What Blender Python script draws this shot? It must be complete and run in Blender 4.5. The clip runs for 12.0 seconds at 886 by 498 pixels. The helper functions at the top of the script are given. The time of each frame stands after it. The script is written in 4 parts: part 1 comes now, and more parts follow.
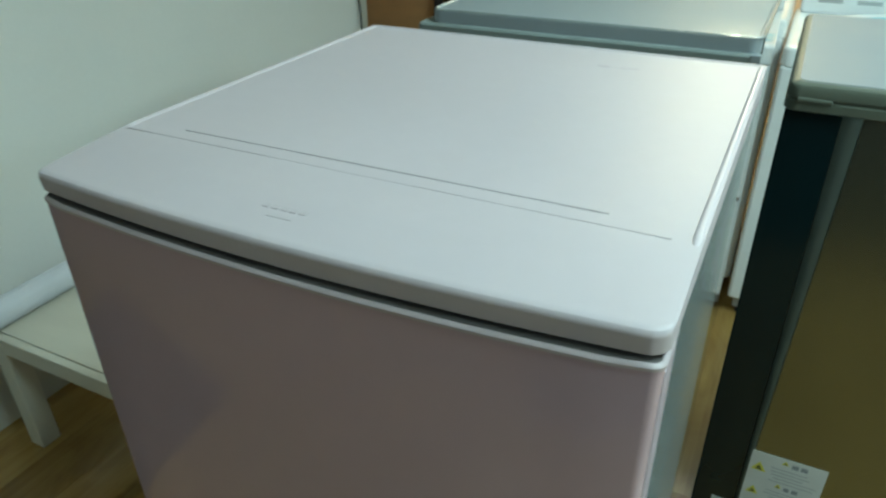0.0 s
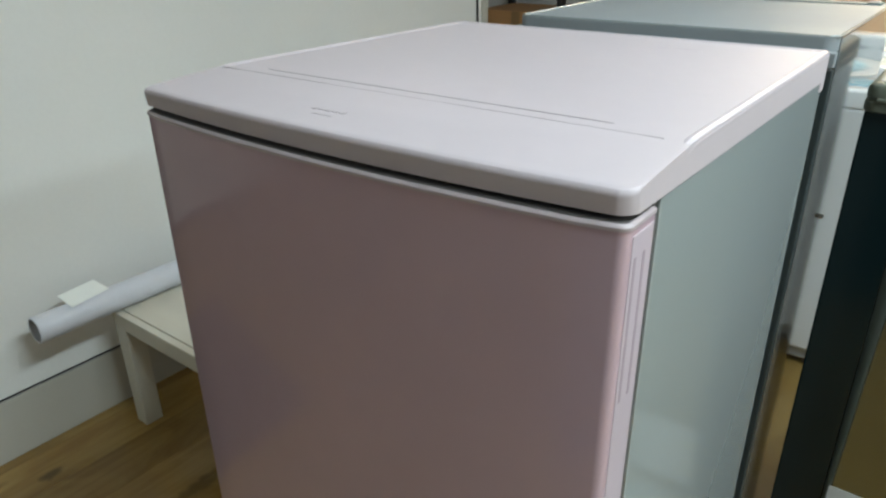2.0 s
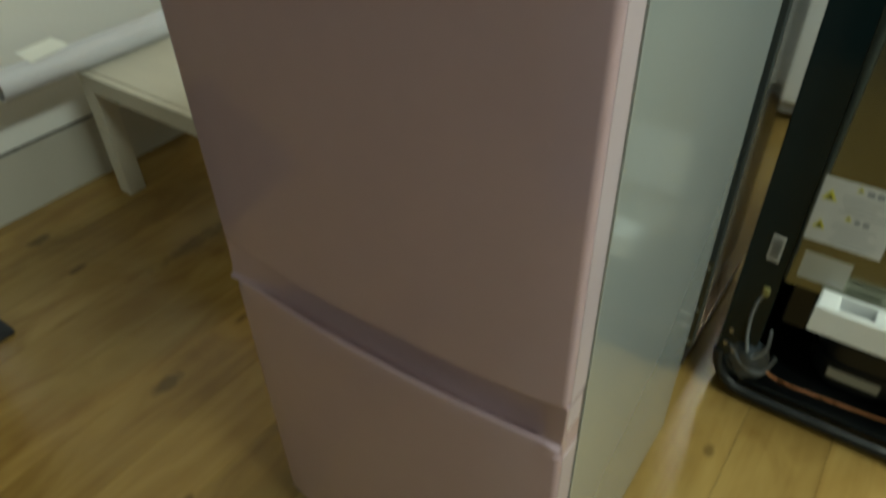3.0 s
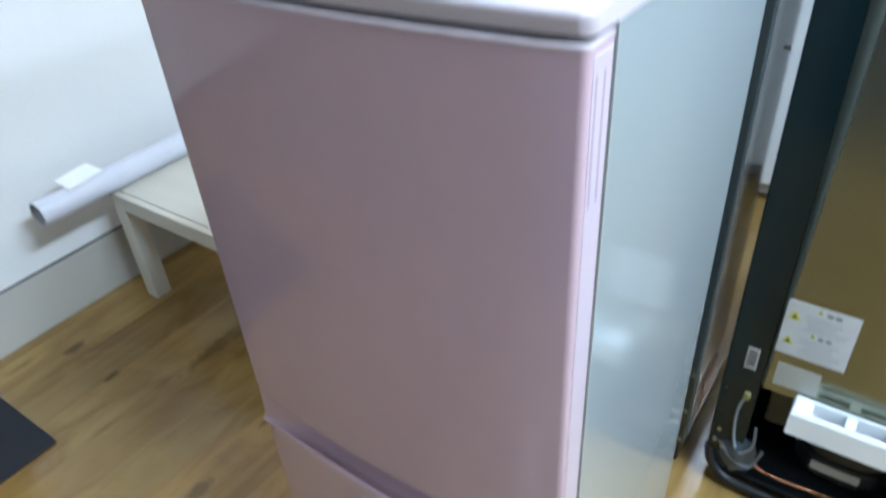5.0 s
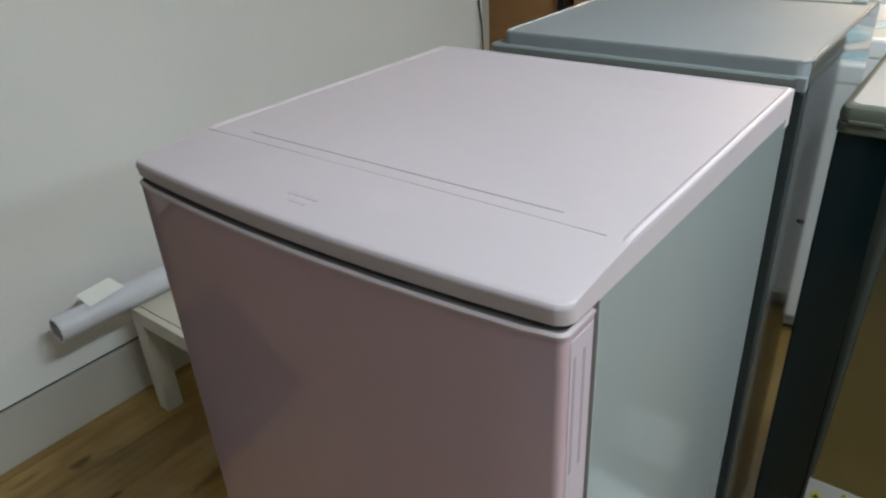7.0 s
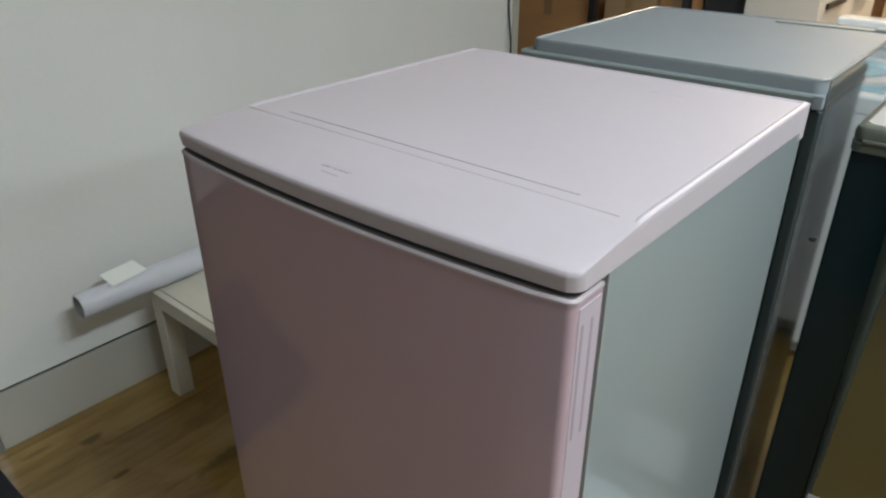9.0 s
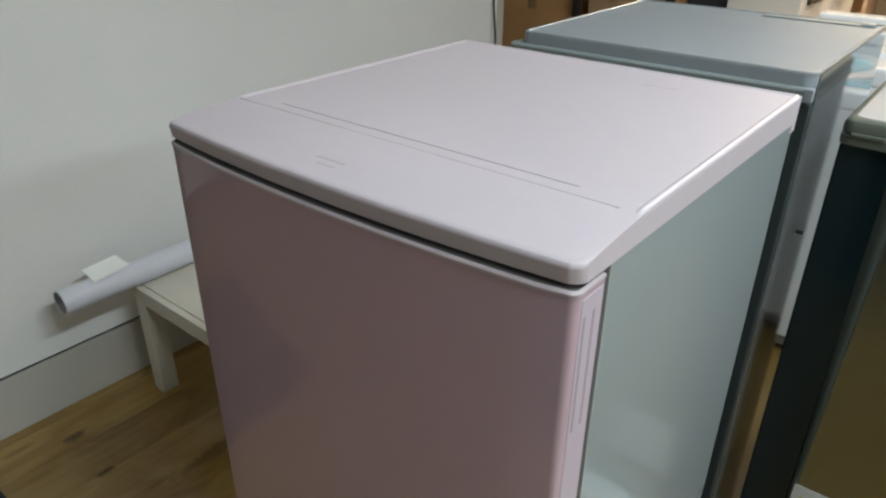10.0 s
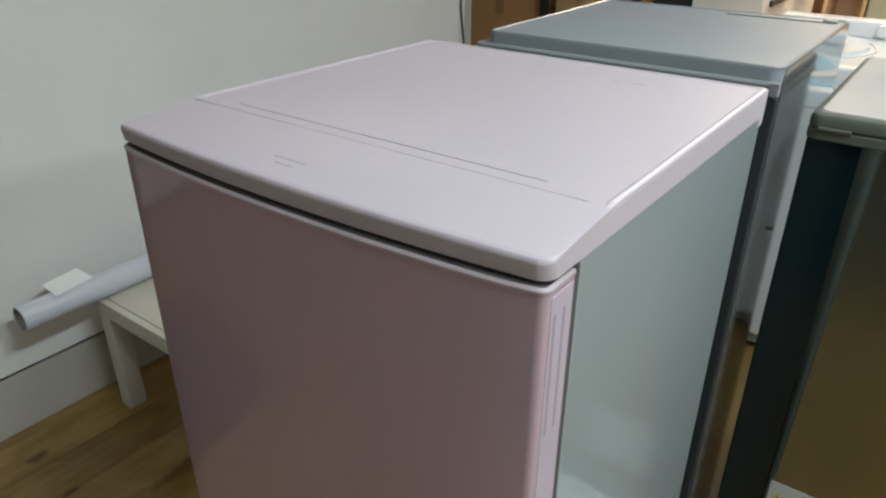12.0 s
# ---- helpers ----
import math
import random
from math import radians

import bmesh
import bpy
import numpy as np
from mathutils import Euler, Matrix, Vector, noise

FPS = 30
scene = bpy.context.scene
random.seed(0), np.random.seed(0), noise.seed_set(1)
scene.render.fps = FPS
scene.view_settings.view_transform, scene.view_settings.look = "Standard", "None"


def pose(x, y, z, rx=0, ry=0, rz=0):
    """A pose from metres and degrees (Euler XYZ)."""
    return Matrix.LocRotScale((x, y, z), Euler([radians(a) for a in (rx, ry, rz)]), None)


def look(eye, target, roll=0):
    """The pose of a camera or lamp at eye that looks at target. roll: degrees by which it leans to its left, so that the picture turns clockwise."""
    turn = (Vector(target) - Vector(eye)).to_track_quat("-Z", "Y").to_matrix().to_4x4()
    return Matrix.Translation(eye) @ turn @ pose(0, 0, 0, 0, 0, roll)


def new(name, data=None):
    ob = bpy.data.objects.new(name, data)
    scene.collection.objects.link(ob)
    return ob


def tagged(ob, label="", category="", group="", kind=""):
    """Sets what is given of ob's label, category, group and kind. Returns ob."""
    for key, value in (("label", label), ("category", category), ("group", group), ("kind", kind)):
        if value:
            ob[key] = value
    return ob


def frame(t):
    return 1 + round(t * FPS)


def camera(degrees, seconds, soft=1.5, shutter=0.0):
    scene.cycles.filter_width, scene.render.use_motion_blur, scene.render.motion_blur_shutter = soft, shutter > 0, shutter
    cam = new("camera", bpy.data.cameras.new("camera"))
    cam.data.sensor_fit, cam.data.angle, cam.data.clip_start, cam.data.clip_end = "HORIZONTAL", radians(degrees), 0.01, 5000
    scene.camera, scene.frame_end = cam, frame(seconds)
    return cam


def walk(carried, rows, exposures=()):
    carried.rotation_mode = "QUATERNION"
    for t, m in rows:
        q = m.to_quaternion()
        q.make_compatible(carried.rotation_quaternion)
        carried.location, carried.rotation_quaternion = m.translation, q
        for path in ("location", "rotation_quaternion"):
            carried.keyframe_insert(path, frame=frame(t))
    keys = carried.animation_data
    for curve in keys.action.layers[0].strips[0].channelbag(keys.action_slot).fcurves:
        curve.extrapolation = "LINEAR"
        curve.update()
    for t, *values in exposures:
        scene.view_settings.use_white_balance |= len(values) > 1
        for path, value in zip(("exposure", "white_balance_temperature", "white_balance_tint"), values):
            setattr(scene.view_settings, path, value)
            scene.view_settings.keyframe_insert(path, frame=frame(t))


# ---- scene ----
cam = camera(64.7, 12.0, soft=2.3, shutter=0.35)
PATH = [
    (0, (0.266, -0.222, 1.398), (-0.519, 1.316, 0.389), -0.9),
    (0.2, (0.304, -0.24, 1.412), (-0.555, 1.274, 0.427), -0.5),
    (0.5, (0.363, -0.257, 1.4), (-0.573, 1.242, 0.462), 0.5),
    (0.7, (0.37, -0.254, 1.392), (-0.631, 1.219, 0.487), 0.3),
    (1, (0.363, -0.246, 1.35), (-0.711, 1.204, 0.49), 0.3),
    (1.5, (0.374, -0.265, 1.321), (-0.741, 1.177, 0.498), -0.2),
    (2, (0.376, -0.267, 1.315), (-0.733, 1.169, 0.475), -0.8),
    (2.3, (0.375, -0.271, 1.301), (-0.708, 1.142, 0.389), -1.4),
    (2.5, (0.379, -0.289, 1.267), (-0.665, 1.093, 0.267), -1.5),
    (2.8, (0.389, -0.316, 1.174), (-0.594, 1.006, 0.039), -1.6),
    (3, (0.395, -0.32, 1.122), (-0.528, 0.932, -0.134), -1.7),
    (3.2, (0.4, -0.325, 1.09), (-0.468, 0.857, -0.27), -1.9),
    (4.8, (0.413, -0.324, 1.238), (-0.526, 0.952, 0.017), -3.6),
    (5, (0.417, -0.324, 1.318), (-0.567, 0.977, 0.161), -4.2),
    (5.5, (0.428, -0.3, 1.43), (-0.665, 1.014, 0.391), -5.4),
    (6, (0.425, -0.258, 1.459), (-0.723, 1.045, 0.468), -5.6),
    (6.5, (0.403, -0.234, 1.435), (-0.717, 1.106, 0.46), -4.3),
    (8.5, (0.426, -0.27, 1.407), (-0.723, 1.084, 0.486), -0.8),
    (9, (0.43, -0.277, 1.405), (-0.727, 1.073, 0.489), -0.2),
    (9.5, (0.432, -0.279, 1.403), (-0.707, 1.083, 0.483), 0.3),
    (10, (0.418, -0.283, 1.401), (-0.696, 1.094, 0.472), 0.4),
    (10.5, (0.399, -0.277, 1.392), (-0.688, 1.113, 0.45), 0.2),
    (11, (0.384, -0.263, 1.395), (-0.691, 1.135, 0.452), -0.3),
    (11.5, (0.41, -0.269, 1.402), (-0.653, 1.147, 0.471), -0.2),
    (12, (0.414, -0.266, 1.386), (-0.648, 1.163, 0.476), 0.2),
]
EXPOSURES = [
    (0, 0.22, 5630, -17),
    (0.3, 0.20, 5630, -17),
    (0.5, 0.17, 5930, 1),
    (0.7, 0.12, 6190, 4),
    (1, 0.12, 6190, 4),
    (1.5, 0.24, 6260, 5),
    (2, 0.45, 6130, 5),
    (2.5, 0.36, 6450, 5),
    (3, 0.10, 7230, -5),
    (3.3, 0.12, 7230, -5),
    (4.2, 0.82, 6330, 5),
    (4.8, 1.24, 5260, 11),
    (5, 1.31, 5260, 11),
    (5.3, 1.25, 5230, 11),
    (5.5, 1.08, 5310, 10),
    (5.8, 0.62, 5880, 11),
    (6, 0.42, 5980, 13),
    (6.5, 0.12, 6210, 10),
    (9, 0.18, 6210, 10),
    (10.5, 0.24, 6210, 10),
    (12, 0.21, 6210, 10),
]
walk(cam, [(t, look(eye, target, roll)) for t, eye, target, roll in PATH], EXPOSURES)

# ---- light ----
scene.view_settings.exposure = 0.0
world = bpy.data.worlds.new("world")
scene.world = world
world.use_nodes = True
world.node_tree.nodes["Background"].inputs["Color"].default_value = (0.75, 0.85, 1.0, 1)
world.node_tree.nodes["Background"].inputs["Strength"].default_value = 0.05


def area_lamp(name, place, size_x, size_y, watts, colour):
    lamp = bpy.data.lights.new(name, "AREA")
    lamp.shape, lamp.size, lamp.size_y, lamp.energy, lamp.color = "RECTANGLE", size_x, size_y, watts, colour
    ob = new(name, lamp)
    ob.location = place
    return ob


CEILING = 2.62
LAMPS = [
    (1.10, 0.40, 0.30, 1.2, 38, (0.87, 0.975, 1.0)),
    (3.40, -0.20, 0.60, 1.2, 55, (0.87, 0.975, 1.0)),
    # added front fill, out of view, that brightens the mauve doors
    (-0.35, -2.10, 0.30, 1.2, 4.4, (0.87, 0.975, 1.0)),
    (0.50, 2.75, 0.30, 1.2, 8, (0.885, 0.98, 1.0)),
    (-0.05, 4.05, 0.10, 1.2, 46, (1.0, 0.76, 0.50)),
]
for lx, ly, sx, sy, watts, tone in LAMPS:
    area_lamp("ceiling_lamp", (lx, ly, CEILING - 0.075), sx * 0.8, sy * 0.94, watts, tone)

# ---- materials ----


def material(name, colour, rough=0.5, metal=0.0, vary=0.06, scale=6.0, fine=180.0, bump=0.03, coat=0.0,
             rough_vary=0.08, stretch=(1, 1, 1), spots=0.0, per_object=0.0, specular=0.5):
    """Principled surface with variation at two scales in colour and gloss, and a fine relief."""
    m = bpy.data.materials.new(name)
    m.use_nodes = True
    nt = m.node_tree
    b = nt.nodes["Principled BSDF"]
    b.inputs["Metallic"].default_value = metal
    b.inputs["Coat Weight"].default_value = coat
    b.inputs["Coat Roughness"].default_value = 0.08
    b.inputs["Specular IOR Level"].default_value = specular
    co = nt.nodes.new("ShaderNodeTexCoord")
    mp = nt.nodes.new("ShaderNodeMapping")
    mp.inputs["Scale"].default_value = stretch
    nt.links.new(co.outputs["Object"], mp.inputs["Vector"])
    big = nt.nodes.new("ShaderNodeTexNoise")
    big.inputs["Scale"].default_value, big.inputs["Detail"].default_value = scale, 5
    small = nt.nodes.new("ShaderNodeTexNoise")
    small.inputs["Scale"].default_value, small.inputs["Detail"].default_value = fine, 3
    for n in (big, small):
        nt.links.new(mp.outputs["Vector"], n.inputs["Vector"])
    mixed = nt.nodes.new("ShaderNodeMath")
    mixed.operation = "MULTIPLY_ADD"
    mixed.inputs[1].default_value = 0.35
    nt.links.new(small.outputs["Fac"], mixed.inputs[0])
    nt.links.new(big.outputs["Fac"], mixed.inputs[2])
    ramp = nt.nodes.new("ShaderNodeMapRange")
    ramp.interpolation_type = "SMOOTHSTEP"
    ramp.inputs["From Min"].default_value, ramp.inputs["From Max"].default_value = 0.3, 1.05
    ramp.inputs["To Min"].default_value, ramp.inputs["To Max"].default_value = 1 - vary, 1 + vary
    nt.links.new(mixed.outputs[0], ramp.inputs["Value"])
    value = ramp.outputs["Result"]
    if per_object:
        info = nt.nodes.new("ShaderNodeObjectInfo")
        each = nt.nodes.new("ShaderNodeMapRange")
        each.inputs["To Min"].default_value, each.inputs["To Max"].default_value = 1 - per_object, 1 + per_object
        nt.links.new(info.outputs["Random"], each.inputs["Value"])
        mul = nt.nodes.new("ShaderNodeMath")
        mul.operation = "MULTIPLY"
        nt.links.new(value, mul.inputs[0])
        nt.links.new(each.outputs["Result"], mul.inputs[1])
        value = mul.outputs[0]
    tint = nt.nodes.new("ShaderNodeVectorMath")
    tint.operation = "SCALE"
    tint.inputs[0].default_value = colour
    nt.links.new(value, tint.inputs["Scale"])
    nt.links.new(tint.outputs["Vector"], b.inputs["Base Color"])
    rr = nt.nodes.new("ShaderNodeMapRange")
    rr.interpolation_type = "SMOOTHSTEP"
    rr.inputs["From Min"].default_value, rr.inputs["From Max"].default_value = 0.15, 0.85
    rr.inputs["To Min"].default_value = max(0.02, rough - rough_vary)
    rr.inputs["To Max"].default_value = min(1.0, rough + rough_vary)
    nt.links.new(big.outputs["Fac"], rr.inputs["Value"])
    nt.links.new(rr.outputs["Result"], b.inputs["Roughness"])
    if bump:
        bp = nt.nodes.new("ShaderNodeBump")
        bp.inputs["Strength"].default_value, bp.inputs["Distance"].default_value = bump, 0.002
        nt.links.new(small.outputs["Fac"], bp.inputs["Height"])
        nt.links.new(bp.outputs["Normal"], b.inputs["Normal"])
    return m


def wood_material(name, dark, light, per_object=0.2, rough=0.32, knots=()):
    """Oak boards with grain along y, small figure, knots at given places, and boards of different tones."""
    m = bpy.data.materials.new(name)
    m.use_nodes = True
    nt = m.node_tree
    b = nt.nodes["Principled BSDF"]

    def node(kind, **settings):
        n = nt.nodes.new("ShaderNode" + kind)
        for key, value in settings.items():
            n.inputs[key].default_value = value
        return n

    def math_node(operation, a, c):
        n = nt.nodes.new("ShaderNodeMath")
        n.operation = operation
        for k, v in enumerate((a, c)):
            if isinstance(v, (int, float)):
                n.inputs[k].default_value = v
            else:
                nt.links.new(v, n.inputs[k])
        return n.outputs[0]

    def vector_node(operation, a, c):
        n = nt.nodes.new("ShaderNodeVectorMath")
        n.operation = operation
        for k, v in enumerate((a, c)):
            if isinstance(v, tuple):
                n.inputs[k].default_value = v
            else:
                nt.links.new(v, n.inputs[k])
        return n

    info, geo = node("ObjectInfo"), node("NewGeometry")
    place = geo.outputs["Position"]
    shift = nt.nodes.new("ShaderNodeVectorMath")
    shift.operation = "SCALE"
    shift.inputs[0].default_value = (7.0, 23.0, 11.0)
    nt.links.new(math_node("ADD", info.outputs["Random"], geo.outputs["Random Per Island"]), shift.inputs["Scale"])
    own = vector_node("ADD", place, shift.outputs["Vector"]).outputs["Vector"]

    def noise_at(stretch, scale, detail, distort=0.0):
        n = node("TexNoise", Scale=scale, Detail=detail, Distortion=distort)
        nt.links.new(vector_node("MULTIPLY", own, stretch).outputs["Vector"], n.inputs["Vector"])
        return n.outputs["Fac"]

    grain = noise_at((26, 1.3, 8), 1.6, 4, 0.6)
    cloud = noise_at((6.0, 2.6, 4), 1.5, 3, 1.2)
    fine = noise_at((260, 12, 60), 1.0, 2)
    figure = math_node("ADD", math_node("MULTIPLY", grain, 0.34), math_node("MULTIPLY", cloud, 0.66))
    ramp = nt.nodes.new("ShaderNodeValToRGB")
    ramp.color_ramp.elements[0].position, ramp.color_ramp.elements[0].color = 0.34, (*dark, 1)
    ramp.color_ramp.elements[1].position, ramp.color_ramp.elements[1].color = 0.62, (*light, 1)
    nt.links.new(figure, ramp.inputs["Fac"])
    # knots and dark streaks: (x, y, half width, half length, depth of tone)
    wobble = node("TexNoise", Scale=38.0, Detail=2.0)
    nt.links.new(place, wobble.inputs["Vector"])
    tone = None
    for kx, ky, w, length, keep in knots:
        away = vector_node("MULTIPLY", vector_node("SUBTRACT", place, (kx, ky, 0.0)).outputs["Vector"], (1 / w, 1 / length, 0.0))
        size = nt.nodes.new("ShaderNodeVectorMath")
        size.operation = "LENGTH"
        nt.links.new(away.outputs["Vector"], size.inputs[0])
        near = nt.nodes.new("ShaderNodeMapRange")
        near.interpolation_type = "SMOOTHSTEP"
        near.inputs["From Min"].default_value, near.inputs["From Max"].default_value = 0.35, 1.25
        near.inputs["To Min"].default_value = keep
        nt.links.new(math_node("ADD", size.outputs["Value"], math_node("MULTIPLY", math_node("SUBTRACT", wobble.outputs["Fac"], 0.5), 1.1)), near.inputs["Value"])
        tone = near.outputs["Result"] if tone is None else math_node("MULTIPLY", tone, near.outputs["Result"])
    each = nt.nodes.new("ShaderNodeMapRange")
    each.inputs["To Min"].default_value, each.inputs["To Max"].default_value = 1 - per_object, 1 + per_object
    nt.links.new(info.outputs["Random"], each.inputs["Value"])
    value = each.outputs["Result"] if tone is None else math_node("MULTIPLY", tone, each.outputs["Result"])
    out = nt.nodes.new("ShaderNodeVectorMath")
    out.operation = "SCALE"
    nt.links.new(ramp.outputs["Color"], out.inputs[0])
    nt.links.new(value, out.inputs["Scale"])
    nt.links.new(out.outputs["Vector"], b.inputs["Base Color"])
    gloss = nt.nodes.new("ShaderNodeMapRange")
    gloss.inputs["To Min"].default_value, gloss.inputs["To Max"].default_value = rough - 0.05, rough + 0.07
    nt.links.new(cloud, gloss.inputs["Value"])
    nt.links.new(gloss.outputs["Result"], b.inputs["Roughness"])
    bp = node("Bump", Strength=0.10, Distance=0.001)
    nt.links.new(fine, bp.inputs["Height"])
    nt.links.new(bp.outputs["Normal"], b.inputs["Normal"])
    return m


def glowing(name, colour, strength):
    m = bpy.data.materials.new(name)
    m.use_nodes = True
    b = m.node_tree.nodes["Principled BSDF"]
    b.inputs["Base Color"].default_value = (*colour, 1)
    b.inputs["Emission Color"].default_value = (*colour, 1)
    b.inputs["Emission Strength"].default_value = strength
    return m


PINK_DOOR = material("mauve_door_steel", (0.465, 0.348, 0.400), 0.09, 0.06, 0.035, 2.5, 30, 0.0, rough_vary=0.03)
PINK_LID = material("mauve_lid_plastic", (0.490, 0.438, 0.468), 0.48, 0.0, 0.035, 5, 60, 0.0, rough_vary=0.05, specular=0.62)
PINK_TRIM = material("pale_mauve_plastic", (0.47, 0.40, 0.45), 0.36, 0.0, 0.03, 5, 300, 0.0)
DOOR_TRIM = material("beige_grey_trim_plastic", (0.40, 0.345, 0.362), 0.42, 0.0, 0.03, 5, 80, 0.0)
GROOVE_SHADE_PINK = material("mauve_groove_shade", (0.34, 0.275, 0.32), 0.5, 0.0, 0.03, 5, 300, 0.0)
LID_GROOVE_SHADE = material("groove_shadow_grey", (0.25, 0.23, 0.245), 0.6)
SEAM_GREY = material("lid_seam_grey", (0.37, 0.33, 0.352), 0.55)
MARK_GREY = material("printed_mark_grey", (0.450, 0.400, 0.428), 0.5)
RIM_GLOSS = material("glossy_mauve_rim_plastic", (0.53, 0.475, 0.508), 0.36, 0.0, 0.03, 6, 80, 0.0)
SIDE_STEEL = material("pale_grey_painted_steel", (0.375, 0.420, 0.430), 0.12, 0.24, 0.03, 3, 250, 0.0, rough_vary=0.02, specular=0.9)
# rubber of the gasket, also the painted shade in the gap under the lid
GASKET_GAP_SHADE = material("gasket_rubber_and_gap_shade", (0.075, 0.068, 0.066), 0.7)
BLACK_PLASTIC = material("black_plastic", (0.009, 0.011, 0.012), 0.35, vary=0.2, scale=8, specular=0.35)
DARK_STEEL = material("black_painted_steel", (0.005, 0.013, 0.015), 0.10, 0.0, 0.15, 3, 20, 0.0, specular=0.30)
GREY_LID = material("grey_green_lid_plastic", (0.242, 0.266, 0.284), 0.52, 0.0, 0.05, 5, 500, 0.05, specular=0.22)
GREY_RIM = material("grey_green_rim_plastic", (0.20, 0.23, 0.224), 0.48, 0.0, 0.05, 5, 400, 0.04)
GREY_SIDE = material("silver_grey_glossy_steel", (0.265, 0.29, 0.295), 0.075, 0.7, 0.03, 3, 200, 0.0, rough_vary=0.015)
BRACKET_STEEL = material("olive_plated_bracket_steel", (0.10, 0.095, 0.055), 0.35, 0.6, 0.15, 30, 200, 0.0)
STRIP_GREY = material("dark_grey_strip_plastic", (0.032, 0.042, 0.043), 0.35, 0.0, 0.08, 5, 300, 0.0)
DARK_LID = material("olive_grey_lid_plastic", (0.096, 0.106, 0.084), 0.42, 0.0, 0.06, 6, 300, 0.03, specular=0.15)
LID_TOP = material("grey_lid_top_plastic", (0.228, 0.252, 0.272), 0.50, 0.0, 0.05, 6, 300, 0.02, specular=0.2)
BACK_SHEET = material("bare_steel_back_sheet", (0.225, 0.232, 0.176), 0.20, 0.92, 0.08, 3, 60, 0.0, rough_vary=0.04)
WHITE_PAPER = material("white_label_paper", (0.47, 0.48, 0.475), 0.5, vary=0.06, scale=30)
EDGE_STEEL = material("folded_edge_steel", (0.165, 0.185, 0.165), 0.34, 0.85, 0.06, 4, 60, 0.0)
GREY_GLOSS = material("glossy_grey_lid_edge", (0.215, 0.24, 0.24), 0.25, 0.0, 0.04, 6, 100, 0.0, coat=0.2)
SILVER_PAPER = material("silver_label_paper", (0.33, 0.325, 0.28), 0.45, vary=0.06)
YELLOW_INK = material("yellow_warning_ink", (0.50, 0.47, 0.05), 0.5)
OLIVE_INK = material("olive_print_ink", (0.10, 0.10, 0.02), 0.5)
GREY_INK = material("grey_print_ink", (0.33, 0.34, 0.355), 0.6)
DARK_INK = material("dark_print_ink", (0.19, 0.20, 0.22), 0.6)
BLACK_INK = material("black_print_ink", (0.05, 0.05, 0.05), 0.6)
TRAY_WHITE = material("white_tray_plastic", (0.64, 0.66, 0.66), 0.32, vary=0.05, scale=9)
CLIP_YELLOW = material("yellowed_clip_plastic", (0.24, 0.22, 0.08), 0.35, vary=0.1)
COPPER = material("copper_pipe", (0.62, 0.30, 0.17), 0.28, 1.0, 0.1, 12)
PALE_CABLE = material("pale_cable_sheath", (0.22, 0.245, 0.27), 0.4)
GREY_PIPE = material("grey_painted_pipe", (0.09, 0.105, 0.12), 0.35, vary=0.15)
FILM_GREY = material("smoky_plastic_film", (0.045, 0.062, 0.080), 0.16, vary=0.25, scale=20, specular=0.6)
STEEL = material("zinc_plated_steel", (0.55, 0.56, 0.56), 0.3, 1.0, 0.08)
WALL_PAINT = material("off_white_wall_paint", (0.80, 0.805, 0.785), 0.62, 0.0, 0.035, 1.6, 90, 0.08, rough_vary=0.04)
# darker and creamier than the wall paint
BASE_PAINT = material("greyed_white_baseboard_paint", (0.47, 0.455, 0.40), 0.5, 0.0, 0.05, 2, 120, 0.06)
CEIL_PAINT = material("white_ceiling_board", (0.78, 0.78, 0.76), 0.8, 0.0, 0.03, 2, 80, 0.1)
TABLE_PAINT = material("cream_painted_wood", (0.57, 0.545, 0.465), 0.45, 0.0, 0.05, 5, 90, 0.06, stretch=(1, 4, 1))
TUBE_FILM = material("pale_lilac_paper_roll", (0.62, 0.635, 0.695), 0.34, 0.0, 0.05, 8, 200, 0.03)
TUBE_INSIDE = material("grey_cardboard_core", (0.40, 0.40, 0.42), 0.8)
NOTE_PAPER = material("pale_green_note_paper", (0.92, 0.94, 0.91), 0.6, vary=0.02, scale=30, bump=0.0)
ALU = material("brushed_aluminium", (0.42, 0.44, 0.47), 0.38, 0.8, 0.06, 4, 200, 0.03, stretch=(4, 4, 0.3))
MAT_BLACK = material("black_rubber_mat", (0.018, 0.020, 0.028), 0.6, vary=0.2, scale=20, fine=400, bump=0.5)
DARK_ROOM = material("dark_board_and_shade", (0.03, 0.03, 0.035), 0.7, vary=0.2)
CARD = material("brown_cardboard", (0.50, 0.27, 0.11), 0.75, 0.0, 0.10, 5, 160, 0.10, stretch=(1, 1, 3), per_object=0.12)
CARD_LIGHT = material("tan_cardboard", (0.42, 0.27, 0.14), 0.75, 0.0, 0.08, 5, 160, 0.10, per_object=0.08)
TAPE = material("brown_packing_tape", (0.36, 0.22, 0.10), 0.3, vary=0.1)
POST_BLACK = material("black_rack_steel", (0.018, 0.016, 0.016), 0.4, vary=0.15)
PLY = material("warm_plywood", (0.66, 0.50, 0.33), 0.5, 0.0, 0.10, 3, 60, 0.05, stretch=(1, 1, 6))
PILLAR_PAINT = material("warm_white_pillar_paint", (0.76, 0.73, 0.68), 0.6, vary=0.03, scale=2)
WASHER_WHITE = material("white_appliance_enamel", (0.80, 0.82, 0.83), 0.20, vary=0.02, coat=0.3)
WASHER_BLUE = material("pale_blue_plastic", (0.30, 0.56, 0.70), 0.25, vary=0.08)
WASHER_GREY = material("grey_appliance_plastic", (0.42, 0.44, 0.46), 0.4)
SAGE = material("sage_green_cabinet_paint", (0.33, 0.36, 0.27), 0.5)
